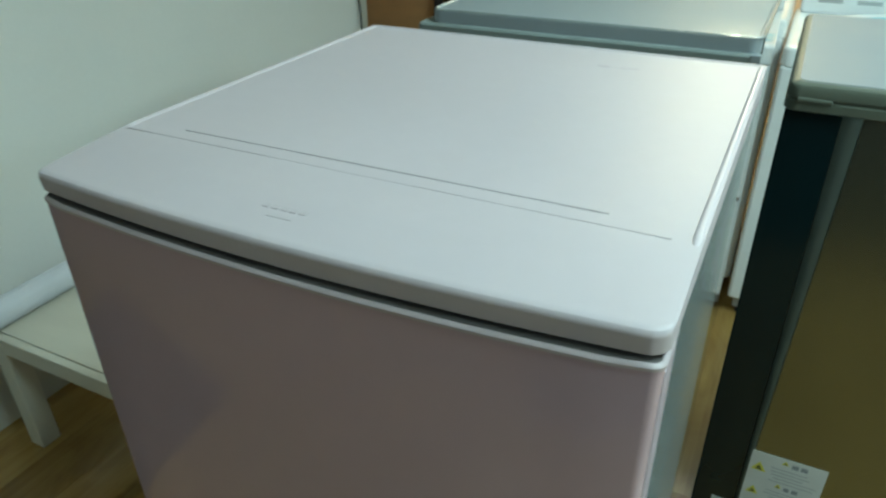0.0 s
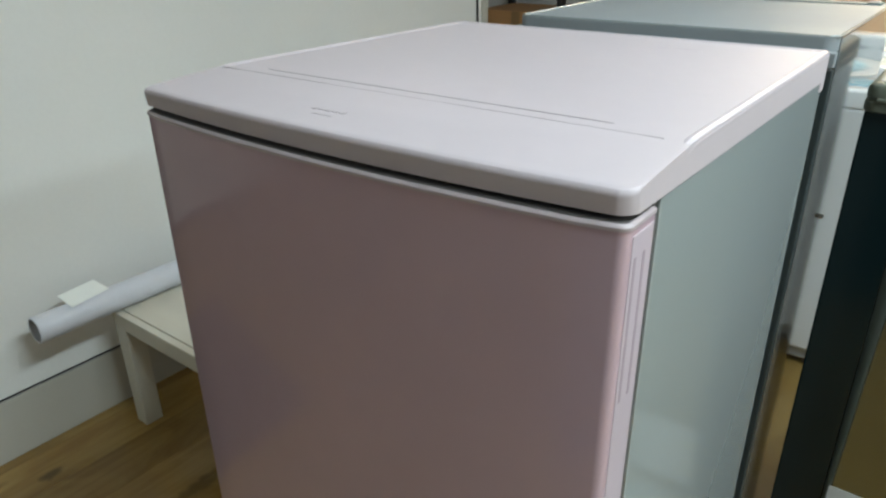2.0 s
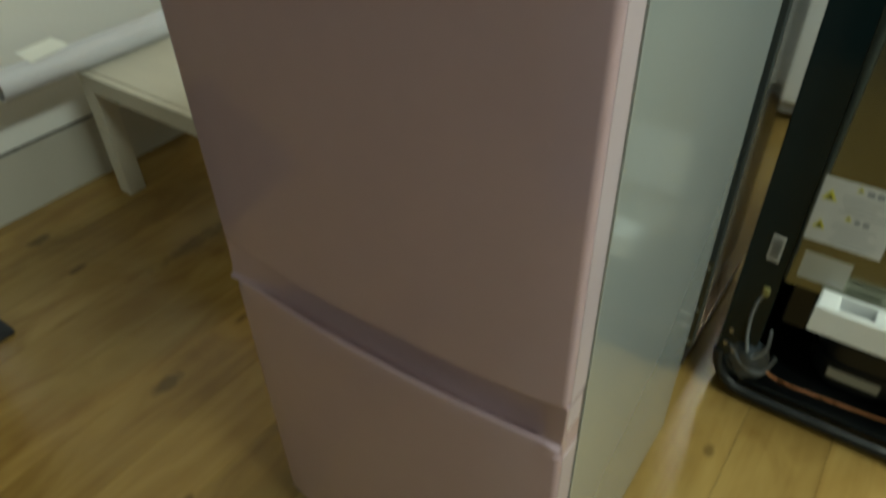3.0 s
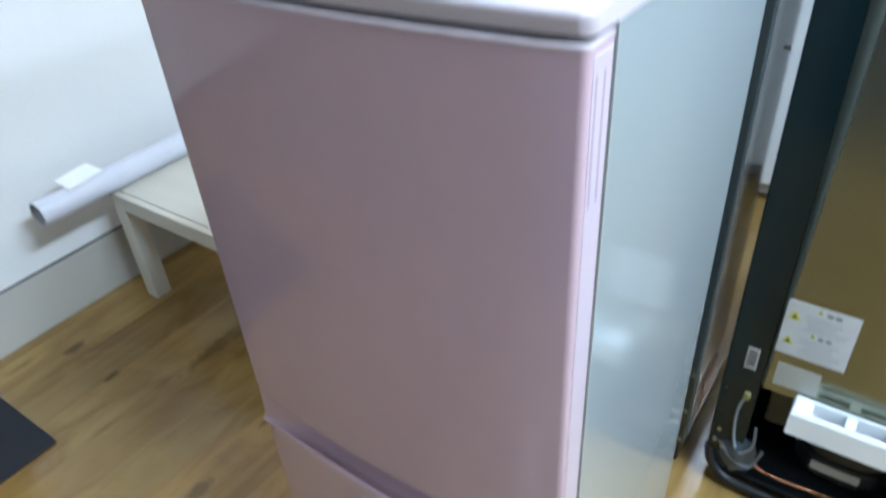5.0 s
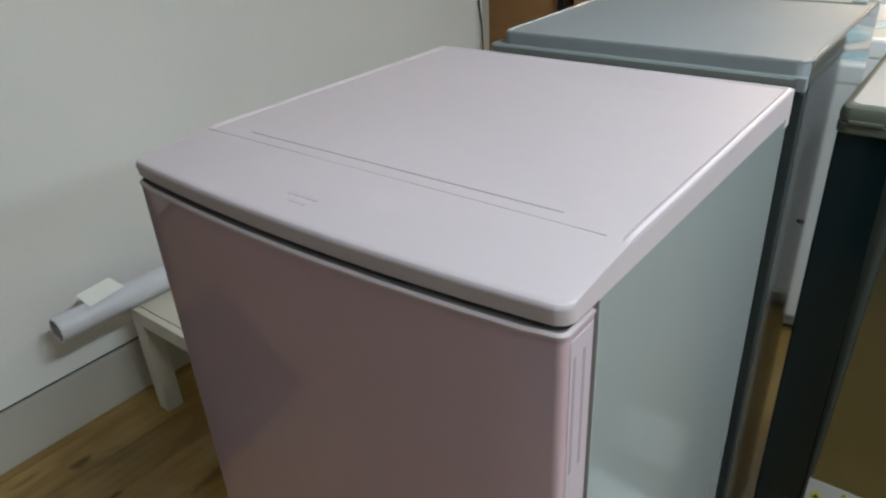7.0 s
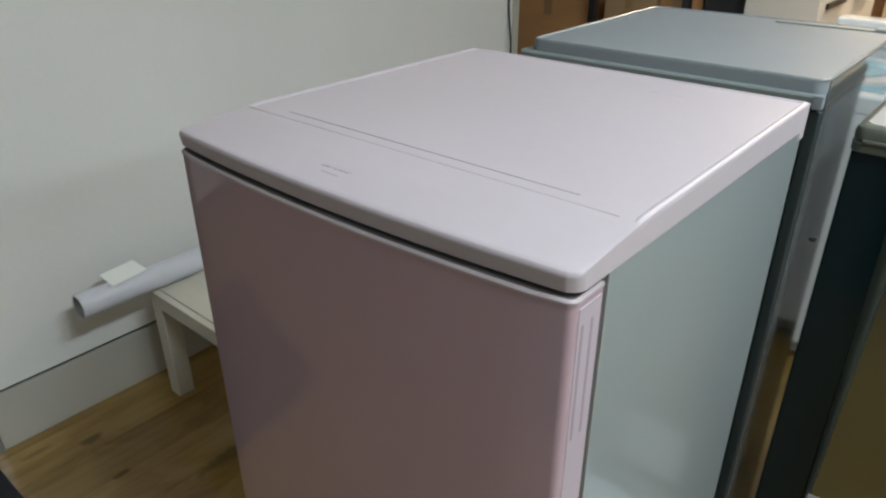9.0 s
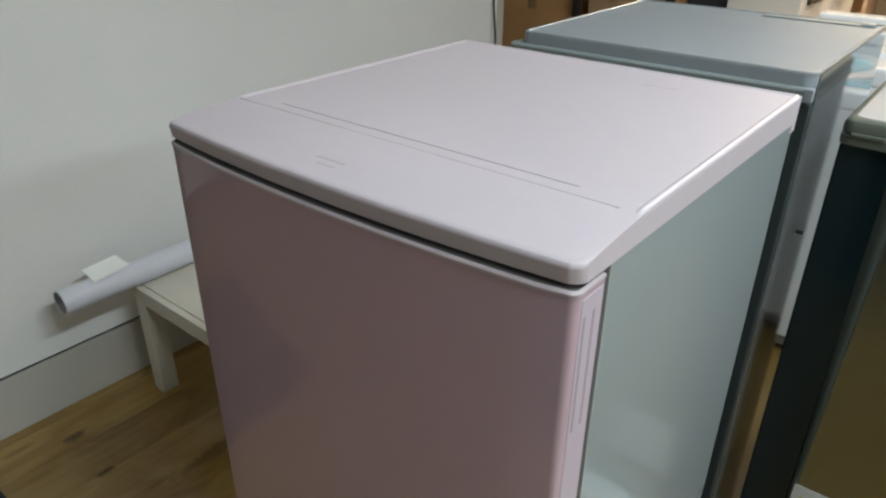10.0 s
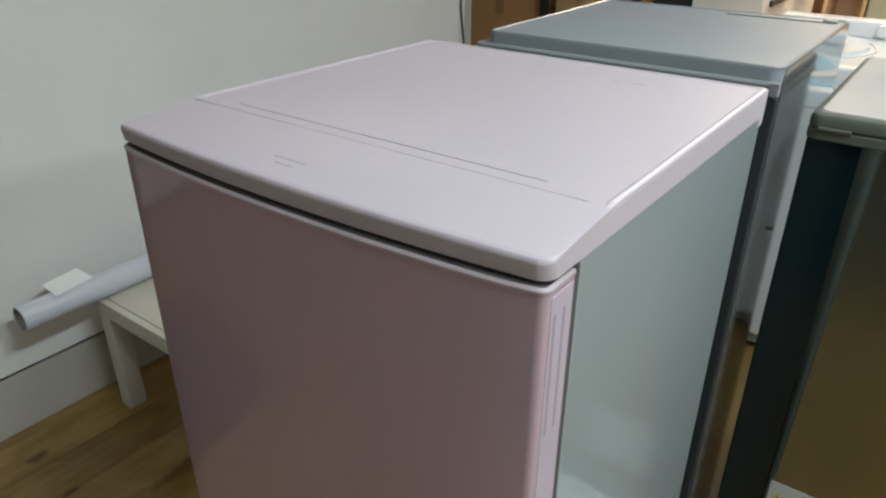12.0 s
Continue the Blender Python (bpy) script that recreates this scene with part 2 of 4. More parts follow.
LEAF = material("green_leaf", (0.07, 0.12, 0.03), 0.45, vary=0.25, scale=20, per_object=0.25)
POT = material("terracotta_pot", (0.34, 0.17, 0.10), 0.75, vary=0.1)
CABLE = material("black_cable_sheath", (0.01, 0.01, 0.01), 0.5)
KNOTS = ((-1.340, 0.232, 0.018, 0.036, 0.40), (-1.146, 0.224, 0.012, 0.030, 0.44), (-0.651, 0.113, 0.022, 0.036, 0.45), (-0.397, -0.034, 0.009, 0.012, 0.5),
         (-0.667, 0.336, 0.009, 0.020, 0.5), (-0.985, 0.470, 0.024, 0.150, 0.62), (-1.405, 0.10, 0.012, 0.05, 0.7), (0.328, 0.584, 0.011, 0.017, 0.55), (0.62, 0.36, 0.009, 0.014, 0.55))
FLOOR_WOOD = wood_material("oak_floorboard", (0.222, 0.130, 0.035), (0.338, 0.222, 0.071), 0.13, 0.22, KNOTS)
JOINT_DARK = material("dark_floor_joint", (0.05, 0.03, 0.015), 0.7)
TUBE_GLOW = glowing("fluorescent_tube_glass", (1.0, 0.99, 0.96), 9.0)
LAMP_WHITE = material("white_lamp_housing", (0.8, 0.8, 0.8), 0.4)

# ---- building helpers ----


def mesh_of(bm, name, mat, angle=35):
    bmesh.ops.recalc_face_normals(bm, faces=bm.faces)
    me = bpy.data.meshes.new(name)
    bm.to_mesh(me)
    bm.free()
    for p in me.polygons:
        p.use_smooth = True
    me.set_sharp_from_angle(angle=radians(angle))
    me.materials.append(mat)
    return me


def part(name, bm, mat, parent=None, label="", place=None, angle=35):
    """Links a bmesh as one mesh object, under a thing or a part."""
    ob = new(name, mesh_of(bm, name, mat, angle))
    if place is not None:
        ob.matrix_basis = place
    if parent is not None:
        ob.parent = parent
    even = ob.modifiers.new("even_shading", "WEIGHTED_NORMAL")
    even.keep_sharp = True
    return tagged(ob, label) if label else ob


def thing(name, label, category, group="", place=None):
    ob = new(name)
    ob.empty_display_size = 0.05
    if place is not None:
        ob.matrix_basis = place
    return tagged(ob, label, category, group)


def box(x0, x1, y0, y1, z0, z1, r=0.0, seg=2):
    """A block with bevelled edges."""
    bm = bmesh.new()
    bmesh.ops.create_cube(bm, size=1)
    for v in bm.verts:
        v.co = Vector(((x0 + x1) / 2 + v.co.x * (x1 - x0), (y0 + y1) / 2 + v.co.y * (y1 - y0), (z0 + z1) / 2 + v.co.z * (z1 - z0)))
    if r:
        bmesh.ops.bevel(bm, geom=list(bm.edges), offset=r, segments=seg, affect="EDGES", profile=0.5)
    return bm


def join(*parts):
    """Several bmeshes of one part as one."""
    out = bmesh.new()
    for bm in parts:
        me = bpy.data.meshes.new("tmp")
        bm.to_mesh(me)
        bm.free()
        out.from_mesh(me)
        bpy.data.meshes.remove(me)
    return out


def loft(rings, cap_start=True, cap_end=True, closed=True):
    bm = bmesh.new()
    rows = [[bm.verts.new(p) for p in ring] for ring in rings]
    n = len(rows[0])
    for a, b in zip(rows, rows[1:]):
        for i in range(n if closed else n - 1):
            bm.faces.new((a[i], a[(i + 1) % n], b[(i + 1) % n], b[i]))
    if cap_start:
        bm.faces.new(rows[0])
    if cap_end:
        bm.faces.new(rows[-1])
    return bm


def inset_outline(pts, d):
    """A closed counter-clockwise outline moved inwards by d."""
    n, out = len(pts), []
    for i in range(n):
        a, b, c = Vector(pts[i - 1]), Vector(pts[i]), Vector(pts[(i + 1) % n])
        n1, n2 = (b - a).normalized(), (c - b).normalized()
        side = Vector((-(n1.y + n2.y), n1.x + n2.x))
        side.normalize()
        out.append((b.x + side.x * d, b.y + side.y * d))
    return out


def pillar(pts, levels):
    """A solid over a plan outline; levels are (z, inset)."""
    rings = []
    for z, d in levels:
        rings.append([(x, y, z) for x, y in (inset_outline(pts, d) if d else pts)])
    return loft(rings)


def pipe(points, radius, sides=10):
    """A round pipe along a smoothed line of points."""
    pts = [Vector(p) for p in points]
    fine = []
    for i in range(len(pts) - 1):
        p0, p1, p2, p3 = pts[max(i - 1, 0)], pts[i], pts[i + 1], pts[min(i + 2, len(pts) - 1)]
        for k in range(6):
            t = k / 6
            fine.append(0.5 * (2 * p1 + (p2 - p0) * t + (2 * p0 - 5 * p1 + 4 * p2 - p3) * t * t + (3 * p1 - p0 - 3 * p2 + p3) * t ** 3))
    fine.append(pts[-1])
    rings, up = [], Vector((0.31, 0.17, 0.93)).normalized()
    for i, p in enumerate(fine):
        d = (fine[min(i + 1, len(fine) - 1)] - fine[max(i - 1, 0)]).normalized()
        u = d.cross(up).normalized()
        w = u.cross(d)
        rings.append([p + radius * (math.cos(a) * u + math.sin(a) * w) for a in [2 * math.pi * k / sides for k in range(sides)]])
    return loft(rings)


def disc(radius, depth, seg=20, bevel=0.0):
    bm = bmesh.new()
    bmesh.ops.create_cone(bm, cap_ends=True, segments=seg, radius1=radius, radius2=radius - bevel, depth=depth)
    return bm


def rounded_rect(x0, x1, y0, y1, r, seg=5):
    """Plan outline with rounded corners, counter-clockwise."""
    pts = []
    for cx, cy, a0 in ((x1 - r, y0 + r, -90), (x1 - r, y1 - r, 0), (x0 + r, y1 - r, 90), (x0 + r, y0 + r, 180)):
        for k in range(seg + 1):
            a = radians(a0 + 90 * k / seg)
            pts.append((cx + r * math.cos(a), cy + r * math.sin(a)))
    return pts


def smooth(a, b, x):
    t = min(1.0, max(0.0, (x - a) / (b - a)))
    return t * t * (3 - 2 * t)


# ---- the room ----
WALL_X, WALL_Y0, WALL_Y1 = -1.48, 0.055, 2.44
ROOM_W, ROOM_E, ROOM_S, ROOM_N = -2.9, 6.2, -3.0, 6.4


def structure(name, bm, mat, label=""):
    return tagged(part(name, bm, mat), label, kind="structure")


structure("wall_partition", box(WALL_X - 0.10, WALL_X, WALL_Y0, WALL_Y1, 0.190, CEILING, 0.002), WALL_PAINT, "off-white painted partition wall beside the refrigerator")
# dark core, seen above the baseboard as a painted shadow line
structure("joint_shade_core", box(WALL_X - 0.095, WALL_X - 0.012, WALL_Y0 + 0.002, WALL_Y1 - 0.002, 0.0, 0.189), DARK_ROOM)
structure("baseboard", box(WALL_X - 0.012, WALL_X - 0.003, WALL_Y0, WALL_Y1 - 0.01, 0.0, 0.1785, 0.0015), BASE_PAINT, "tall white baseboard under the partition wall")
structure("corner_trim", box(WALL_X - 0.105, WALL_X + 0.004, WALL_Y0 - 0.028, WALL_Y0 - 0.001, 0.0, CEILING, 0.003), ALU, "grey aluminium trim at the end of the partition wall")
structure("trim", join(box(WALL_X - 0.11, WALL_X + 0.006, WALL_Y1, WALL_Y1 + 0.05, 0.0, CEILING, 0.008, 3)), BASE_PAINT, "white rounded trim at the far end of the partition wall")
structure("wall_west", box(ROOM_W - 0.1, ROOM_W, ROOM_S, ROOM_N, 0, CEILING), WALL_PAINT)
structure("wall_east", box(ROOM_E, ROOM_E + 0.1, ROOM_S, ROOM_N, 0, CEILING), WALL_PAINT)
structure("wall_south", box(ROOM_W - 0.1, ROOM_E + 0.1, ROOM_S - 0.1, ROOM_S, 0, CEILING), WALL_PAINT)
structure("wall_north", box(ROOM_W - 0.1, ROOM_E + 0.1, ROOM_N, ROOM_N + 0.1, 0, CEILING), WALL_PAINT)
# added out of view: gives the bare back sheet something dark to reflect
structure("reflected_dark_wall", box(0.02, 1.25, -1.16, -1.06, 0, CEILING, 0.004), DARK_ROOM, "unseen dark wall added behind the camera to darken the steel sheet's reflection")
structure("ceiling", box(ROOM_W - 0.1, ROOM_E + 0.1, ROOM_S - 0.1, ROOM_N + 0.1, CEILING, CEILING + 0.1), CEIL_PAINT)
structure("wall_closet", box(-2.30, -2.22, -0.25, 0.40, 0.0, 2.2, 0.002), DARK_ROOM, "dark board beyond the end of the partition wall")

for lx, ly, sx, sy, watts, tone in LAMPS:
    lamp = thing("ceiling_light", "unseen white ceiling lamp with two fluorescent tubes", "ceiling light", "ceiling lights", pose(lx, ly, CEILING))
    part("housing", box(-sx / 2, sx / 2, -sy / 2, sy / 2, -0.05, 0, 0.006), LAMP_WHITE, lamp)
    for dx in (-0.25, 0.25):
        part("tube", pipe([(dx * sx, -sy * 0.46, -0.062), (dx * sx, 0, -0.062), (dx * sx, sy * 0.46, -0.062)], 0.010, 8), TUBE_GLOW, lamp)

# ---- the refrigerator ----
TOP = 1.189
fridge = thing("refrigerator", "mauve two-door refrigerator with a pale lid and light grey sides", "refrigerator")


def door_outline(x_half=0.2402, y_back=0.1175, front=0.0615, bow=0.0155, corner=0.0085):
    """Plan of a door with a bowed front and rounded front corners, counter-clockwise."""
    pts = [(x_half, y_back), (-x_half, y_back)]
    edge = front + bow
    n = 7
    for k in range(n + 1):
        a = radians(180 + 80 * k / n)
        pts.append((-x_half + corner + corner * math.cos(a), edge + corner * 0.95 + corner * math.sin(a)))
    m = 22
    for k in range(1, m):
        x = (-1 + 2 * k / m) * (x_half - corner)
        pts.append((x, front + bow * (x / x_half) ** 2 * 0.9))
    for k in range(n + 1):
        a = radians(280 + 80 * k / n)
        pts.append((x_half - corner + corner * math.cos(a), edge + corner * 0.95 + corner * math.sin(a)))
    return pts


def rounded_levels(z0, z1, r0, r1, seg=4):
    lv = []
    for k in range(seg + 1):
        a = radians(90 * k / seg)
        lv.append((z0 + r0 * (1 - math.cos(a)), r0 * (1 - math.sin(a)) + 0.0004))
    for k in range(seg + 1):
        a = radians(90 * k / seg)
        lv.append((z1 - r1 * (1 - math.sin(a)), r1 * (1 - math.cos(a)) + 0.0004))
    return lv


body = part("body", box(-0.2395, 0.2395, 0.126, 0.5785, 0.020, 1.1655, 0.002), SIDE_STEEL, fridge, "pale grey glossy painted steel cabinet")
part("gasket", box(-0.2385, 0.2385, 0.1172, 0.1265, 0.05, 1.156, 0.002), GASKET_GAP_SHADE, body, "dark rubber door gasket")
# dark bar at the back of the lid gap, its shade put into the colour
part("front_rail", box(-0.2365, 0.2365, 0.120, 0.1285, 1.1565, 1.1662, 0.001), GASKET_GAP_SHADE, body)
for fx in (-0.19, 0.19):
    for fy in (0.15, 0.53):
        part("foot", disc(0.018, 0.022), BLACK_PLASTIC, body, place=pose(fx, fy, 0.010))
upper = part("upper_door", pillar(door_outline(), rounded_levels(0.587, 1.1612, 0.006, 0.0032)), PINK_DOOR, fridge, "glossy mauve upper door, slightly bowed")

# added dark sheet that stands for the shade between lid and door top
part("gap_shade_sheet", pillar(door_outline(), [(1.1590, 0.0024), (1.1622, 0.0024), (1.1626, 0.0030)]), GASKET_GAP_SHADE, upper, "dark sheet on the door top, coloured as the shade under the lid")
part("top_trim", pillar(inset_outline(door_outline(), -0.0005), [(1.1576, 0.0008), (1.1580, 0.0), (1.1602, 0.0), (1.1614, 0.0010), (1.1619, 0.0024), (1.1619, 0.0040)]), DOOR_TRIM, upper, "beige-grey plastic trim along the top edge of the door")
# the lower door has a scooped grip along its top edge
lower_pts = door_outline()
lower = part("lower_door", pillar(lower_pts, rounded_levels(0.040, 0.5095, 0.006, 0.001)), PINK_DOOR, fridge, "glossy mauve lower freezer door")
rings = []
for k in range(41):
    x = -0.2395 + 0.479 * k / 40
    f = 0.0615 + 0.0155 * (x / 0.2402) ** 2 * 0.9 + (0.006 * max(0, (abs(x) - 0.2340) / 0.005) ** 2)
    deep = smooth(-0.236, -0.12, x) * (1 - smooth(0.200, 0.224, x))
    back = 0.080 + 0.010 * deep
    dip = 0.010 * deep
    rings.append([(x, f + 0.0004, 0.5085), (x, f + 0.0004, 0.524), (x, f + 0.0022, 0.5285), (x, f + 0.006, 0.5295),
                  (x, f + 0.011, 0.5265 - dip * 0.35), (x, f + 0.017, 0.5285 - dip * 0.75), (x, back - 0.008, 0.529 - dip),
                  (x, back - 0.002, 0.533 - dip * 0.6), (x, back, 0.546), (x, back + 0.001, 0.5875), (x, 0.1165, 0.5875), (x, 0.1165, 0.5085)])
part("grip", loft(rings), PINK_DOOR, lower, "scooped finger grip between the doors")
part("hinge_cap", box(0.224, 0.2398, 0.084, 0.1175, 0.543, 0.5865, 0.004), PINK_TRIM, lower, "pale plastic hinge cap")
part("edge_strip", box(0.2380, 0.2404, 0.0860, 0.1168, 0.590, 1.1530, 0.0008), PINK_TRIM, upper, "pale mauve plastic strip on the door edge")
part("edge_strip", box(0.2380, 0.2404, 0.0860, 0.1168, 0.046, 0.505, 0.0008), PINK_TRIM, lower, "pale mauve plastic strip on the door edge")
# flat strips for the two grooves, their shade painted as darker mauve
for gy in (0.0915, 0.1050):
    part("side_groove_shade", box(0.2395, 0.2406, gy - 0.0020, gy + 0.0020, 1.034, 1.138, 0.0004), GROOVE_SHADE_PINK, upper, "narrow strip on the door side with a groove's shade in its colour")


def lid_front(x):
    a = abs(x)
    y = 0.0650 + 0.0135 * (x / 0.24) ** 2
    r = 0.012 if x > 0 else 0.006
    if a > 0.2408 - r:
        y += r - math.sqrt(max(0.0, r ** 2 - (a - 0.2408 + r) ** 2))
    return y


def lid_height(x, y):
    start = 0.106 + 0.062 * (abs(x) / 0.238) ** 2
    f = lid_front(x)
    low = 1.1835 - 0.0015 * (x / 0.24) ** 2
    t = min(1.0, max(0.0, (start + 0.012 - y) / max(0.004, start + 0.012 - f)))
    return TOP - (TOP - low) * t ** 1.25


lid_bm = bmesh.new()
xs = [-0.2407 + 0.4814 * k / 48 for k in range(49)]
xs = sorted(set([round(x, 5) for x in xs] + [-0.2403, -0.2390, -0.2365, -0.2325, 0.2265, 0.2325, 0.2365, 0.2390, 0.2403]))
grid = []
for x in xs:
    f, col = lid_front(x), []
    for k in range(27):
        v = k / 26
        y = f + 0.0045 + (0.5800 - f - 0.0045) * v ** 1.7
        col.append((x, y, lid_height(x, y)))
    z = col[0][2]
    rim = [(x, f + 0.0016, 1.1662), (x, f, z - 0.0052), (x, f + 0.0006, z - 0.0028), (x, f + 0.0020, z - 0.0010)]
    grid.append(rim + col + [(x, 0.5815, TOP - 0.002), (x, 0.5815, 1.1585)])
rows = [[lid_bm.verts.new(p) for p in col] for col in grid]
for a, b in zip(rows, rows[1:]):
    for i in range(len(a) - 1):
        lid_bm.faces.new((a[i], b[i], b[i + 1], a[i + 1]))
    lid_bm.faces.new((a[0], a[-1], b[-1], b[0]))
lid_bm.faces.new(rows[0])
lid_bm.faces.new(rows[-1])
lid = part("lid", lid_bm, PINK_LID, fridge, "pale mauve plastic top lid with a sloping front edge", angle=28)
# raised rim on three sides of the flat top, side skirt tabs and fine lines
RB = 0.0042
for sx in (-1, 1):
    part("rim", pipe([(sx * 0.2356, 0.140, TOP - 0.0150), (sx * 0.2364, 0.156, TOP - 0.0080), (sx * 0.2368, 0.170, TOP - 0.0036), (sx * 0.2368, 0.190, TOP - 0.0028), (sx * 0.2368, 0.30, TOP - 0.0027), (sx * 0.2368, 0.45, TOP - 0.0027), (sx * 0.2368, 0.5775, TOP - 0.0027)], RB, 16), RIM_GLOSS, lid, "glossy rounded rim of the lid")
part("rim", pipe([(-0.2368, 0.5775, TOP - 0.0027), (0, 0.5775, TOP - 0.0027), (0.2368, 0.5775, TOP - 0.0027)], RB, 16), RIM_GLOSS, lid, "glossy rounded rim of the lid")
part("skirt_tab", box(0.2345, 0.2409, 0.566, 0.5812, 1.148, 1.160, 0.0012), PINK_LID, lid)
part("skirt_tab", box(-0.2409, -0.2345, 0.566, 0.5812, 1.148, 1.160, 0.0012), PINK_LID, lid)
# thin raised line whose dark colour is the shadow inside a groove
part("long_line", box(-0.183, 0.180, 0.1814, 0.1825, TOP - 0.001, TOP + 0.0003), LID_GROOVE_SHADE, lid, "fine groove line across the lid, its shade painted dark")
part("seam_line", box(-0.2345, -0.085, 0.1652, 0.1659, TOP - 0.001, TOP + 0.0003), SEAM_GREY, lid)
part("seam_line", box(-0.084, 0.044, 0.1653, 0.1658, TOP - 0.001, TOP + 0.0002), MARK_GREY, lid)
part("seam_line", box(0.045, 0.2225, 0.1652, 0.1659, TOP - 0.001, TOP + 0.0002), SEAM_GREY, lid)
# maker's mark as plain bars
for k in range(5):
    bx = -0.034 + 0.0075 * k
    part("maker_mark", box(bx, bx + 0.0055, 0.0985, 0.1050, lid_height(bx, 0.10) - 0.001, lid_height(bx, 0.1017) + 0.00015), MARK_GREY, lid, "small grey printed mark")
part("maker_mark", box(-0.024, -0.004, 0.0900, 0.0925, lid_height(0, 0.091) - 0.001, lid_height(0, 0.0912) + 0.00015), MARK_GREY, lid, "small grey printed mark")
for mx0, mx1, my in ((0.080, 0.092, 0.512), (0.103, 0.122, 0.513)):
    part("pale_mark", box(mx0, mx1, my, my + 0.004, TOP - 0.001, TOP + 0.0002), PINK_TRIM, lid, "faint pale mark on the lid")

# ---- the grey unit behind ----
grey = thing("refrigerator", "small grey refrigerator with a stepped grey-green lid", "refrigerator")
GX0, GX1, GY0, GY1 = -0.236, 0.2265, 0.703, 1.163
part("body", box(GX0, GX1 - 0.003, GY0 + 0.004, GY1, 0.112, 1.158, 0.004), GREY_SIDE, grey, "silver-grey glossy steel cabinet")
part("side_sheet", box(GX1 - 0.0045, GX1 + 0.0016, GY0 + 0.0205, GY1 + 0.0035, 0.112, 1.1850, 0.0010), GREY_SIDE, grey, "mirror-glossy silver-grey side sheet")
part("side_seam", box(GX1 - 0.004, GX1 + 0.0004, GY0 + 0.0158, GY0 + 0.0187, 0.112, 1.1570), BLACK_PLASTIC, grey)
part("back_panel", box(GX0 + 0.012, GX1 - 0.014, GY0, GY0 + 0.012, 0.115, 1.150, 0.002), DARK_STEEL, grey, "black back panel")
part("corner_strip", box(GX1 - 0.0135, GX1 + 0.0012, GY0 - 0.001, GY0 + 0.016, 0.112, 1.1480, 0.002), STRIP_GREY, grey, "dark grey corner strip with screws")
# black block in place of the dark inside the open corner gap
part("gap_shade_block", box(GX1 - 0.0135, GX1 - 0.0040, GY0 + 0.0022, GY0 + 0.0156, 1.1470, 1.1578), BLACK_PLASTIC, grey)
bracket = part("corner_bracket", box(GX1 - 0.0125, GX1 + 0.0008, GY0 - 0.0032, GY0 - 0.0005, 0.116, 0.328, 0.0009), BRACKET_STEEL, grey, "small steel bracket at the foot of the corner")
for sz in (0.130, 0.215, 0.315):
    part("screw", disc(0.004, 0.003, 12), STEEL, bracket, place=pose(GX1 - 0.006, GY0 - 0.0040, sz, 90))
part("base_plate", box(GX0 + 0.01, GX1 - 0.01, GY0 + 0.02, GY1 - 0.01, 0.030, 0.113, 0.003), BLACK_PLASTIC, grey)
for fx in (GX0 + 0.05, GX1 - 0.05):
    for fy in (GY0 + 0.06, GY1 - 0.06):
        part("foot", disc(0.016, 0.032), BLACK_PLASTIC, grey, place=pose(fx, fy, 0.015))
glid = part("lid", pillar(rounded_rect(GX0 - 0.004, GX1 - 0.0010, GY0 - 0.006, GY1 + 0.004, 0.010), [(1.1575, 0.001), (1.159, 0), (1.167, 0), (1.1695, 0.0025)]), GREY_RIM, grey, "grey-green plastic lid with a raised tray")
tray = part("tray", pillar(rounded_rect(GX0 + 0.014, GX1 - 0.0002, GY0 + 0.004, GY1 - 0.001, 0.016), [(1.1690, 0), (1.1835, 0), (1.1868, 0.0010), (1.1880, 0.0026), (1.1880, 0.0044), (1.1866, 0.0060)]), GREY_LID, glid)
edge = rounded_rect(GX0 + 0.014, GX1 + 0.0024, GY0 + 0.004, GY1 + 0.001, 0.016)
part("tray_edge", loft([[(x, y, z) for x, y in inset_outline(edge, d)] for z, d in ((1.1862, 0.0006), (1.1876, 0.0010), (1.1886, 0.0022), (1.1887, 0.0034), (1.1878, 0.0048), (1.1862, 0.0056))], False, False), GREY_GLOSS, glid)
part("rim_clip", box(GX1 - 0.010, GX1 + 0.0024, GY0 - 0.0070, GY0 + 0.006, 1.1520, 1.1700, 0.0015), GREY_LID, glid)
part("hinge_knob", pillar(rounded_rect(GX1 - 0.036, GX1 - 0.012, GY1 - 0.040, GY1 - 0.018, 0.008), [(1.1862, 0), (1.1905, 0), (1.1925, 0.004)]), GREY_RIM, glid)
part("hinge_cover", box(0.03, GX1 - 0.012, GY1 - 0.040, GY1 - 0.016, 1.1862, 1.1890, 0.0010), GREY_RIM, glid, "flat dark hinge cover")
part("side_knob", disc(0.0035, 0.008, 12), WASHER_WHITE, grey, "small white knob", place=pose(GX1 + 0.003, 0.865, 0.905, 0, 90))

# ---- the black-backed unit ----
black = thing("refrigerator", "small black refrigerator turned to show its bare steel back", "refrigerator")
BX0, BX1, BY0, BY1 = 0.2685, 0.745, 0.742, 1.165
BAY = 0.318
part("body", join(box(BX0, BX1, BY0 + 0.30, BY1, 0.035, 1.100, 0.003), box(BX0, BX1, BY0 + 0.004, BY0 + 0.302, BAY, 1.100, 0.003),
                  box(BX0, BX0 + 0.012, BY0 + 0.03, BY0 + 0.302, 0.035, BAY + 0.002, 0.002), box(BX1 - 0.012, BX1, BY0 + 0.004, BY0 + 0.302, 0.035, BAY + 0.002, 0.002)),
     DARK_STEEL, black, "black painted steel cabinet")
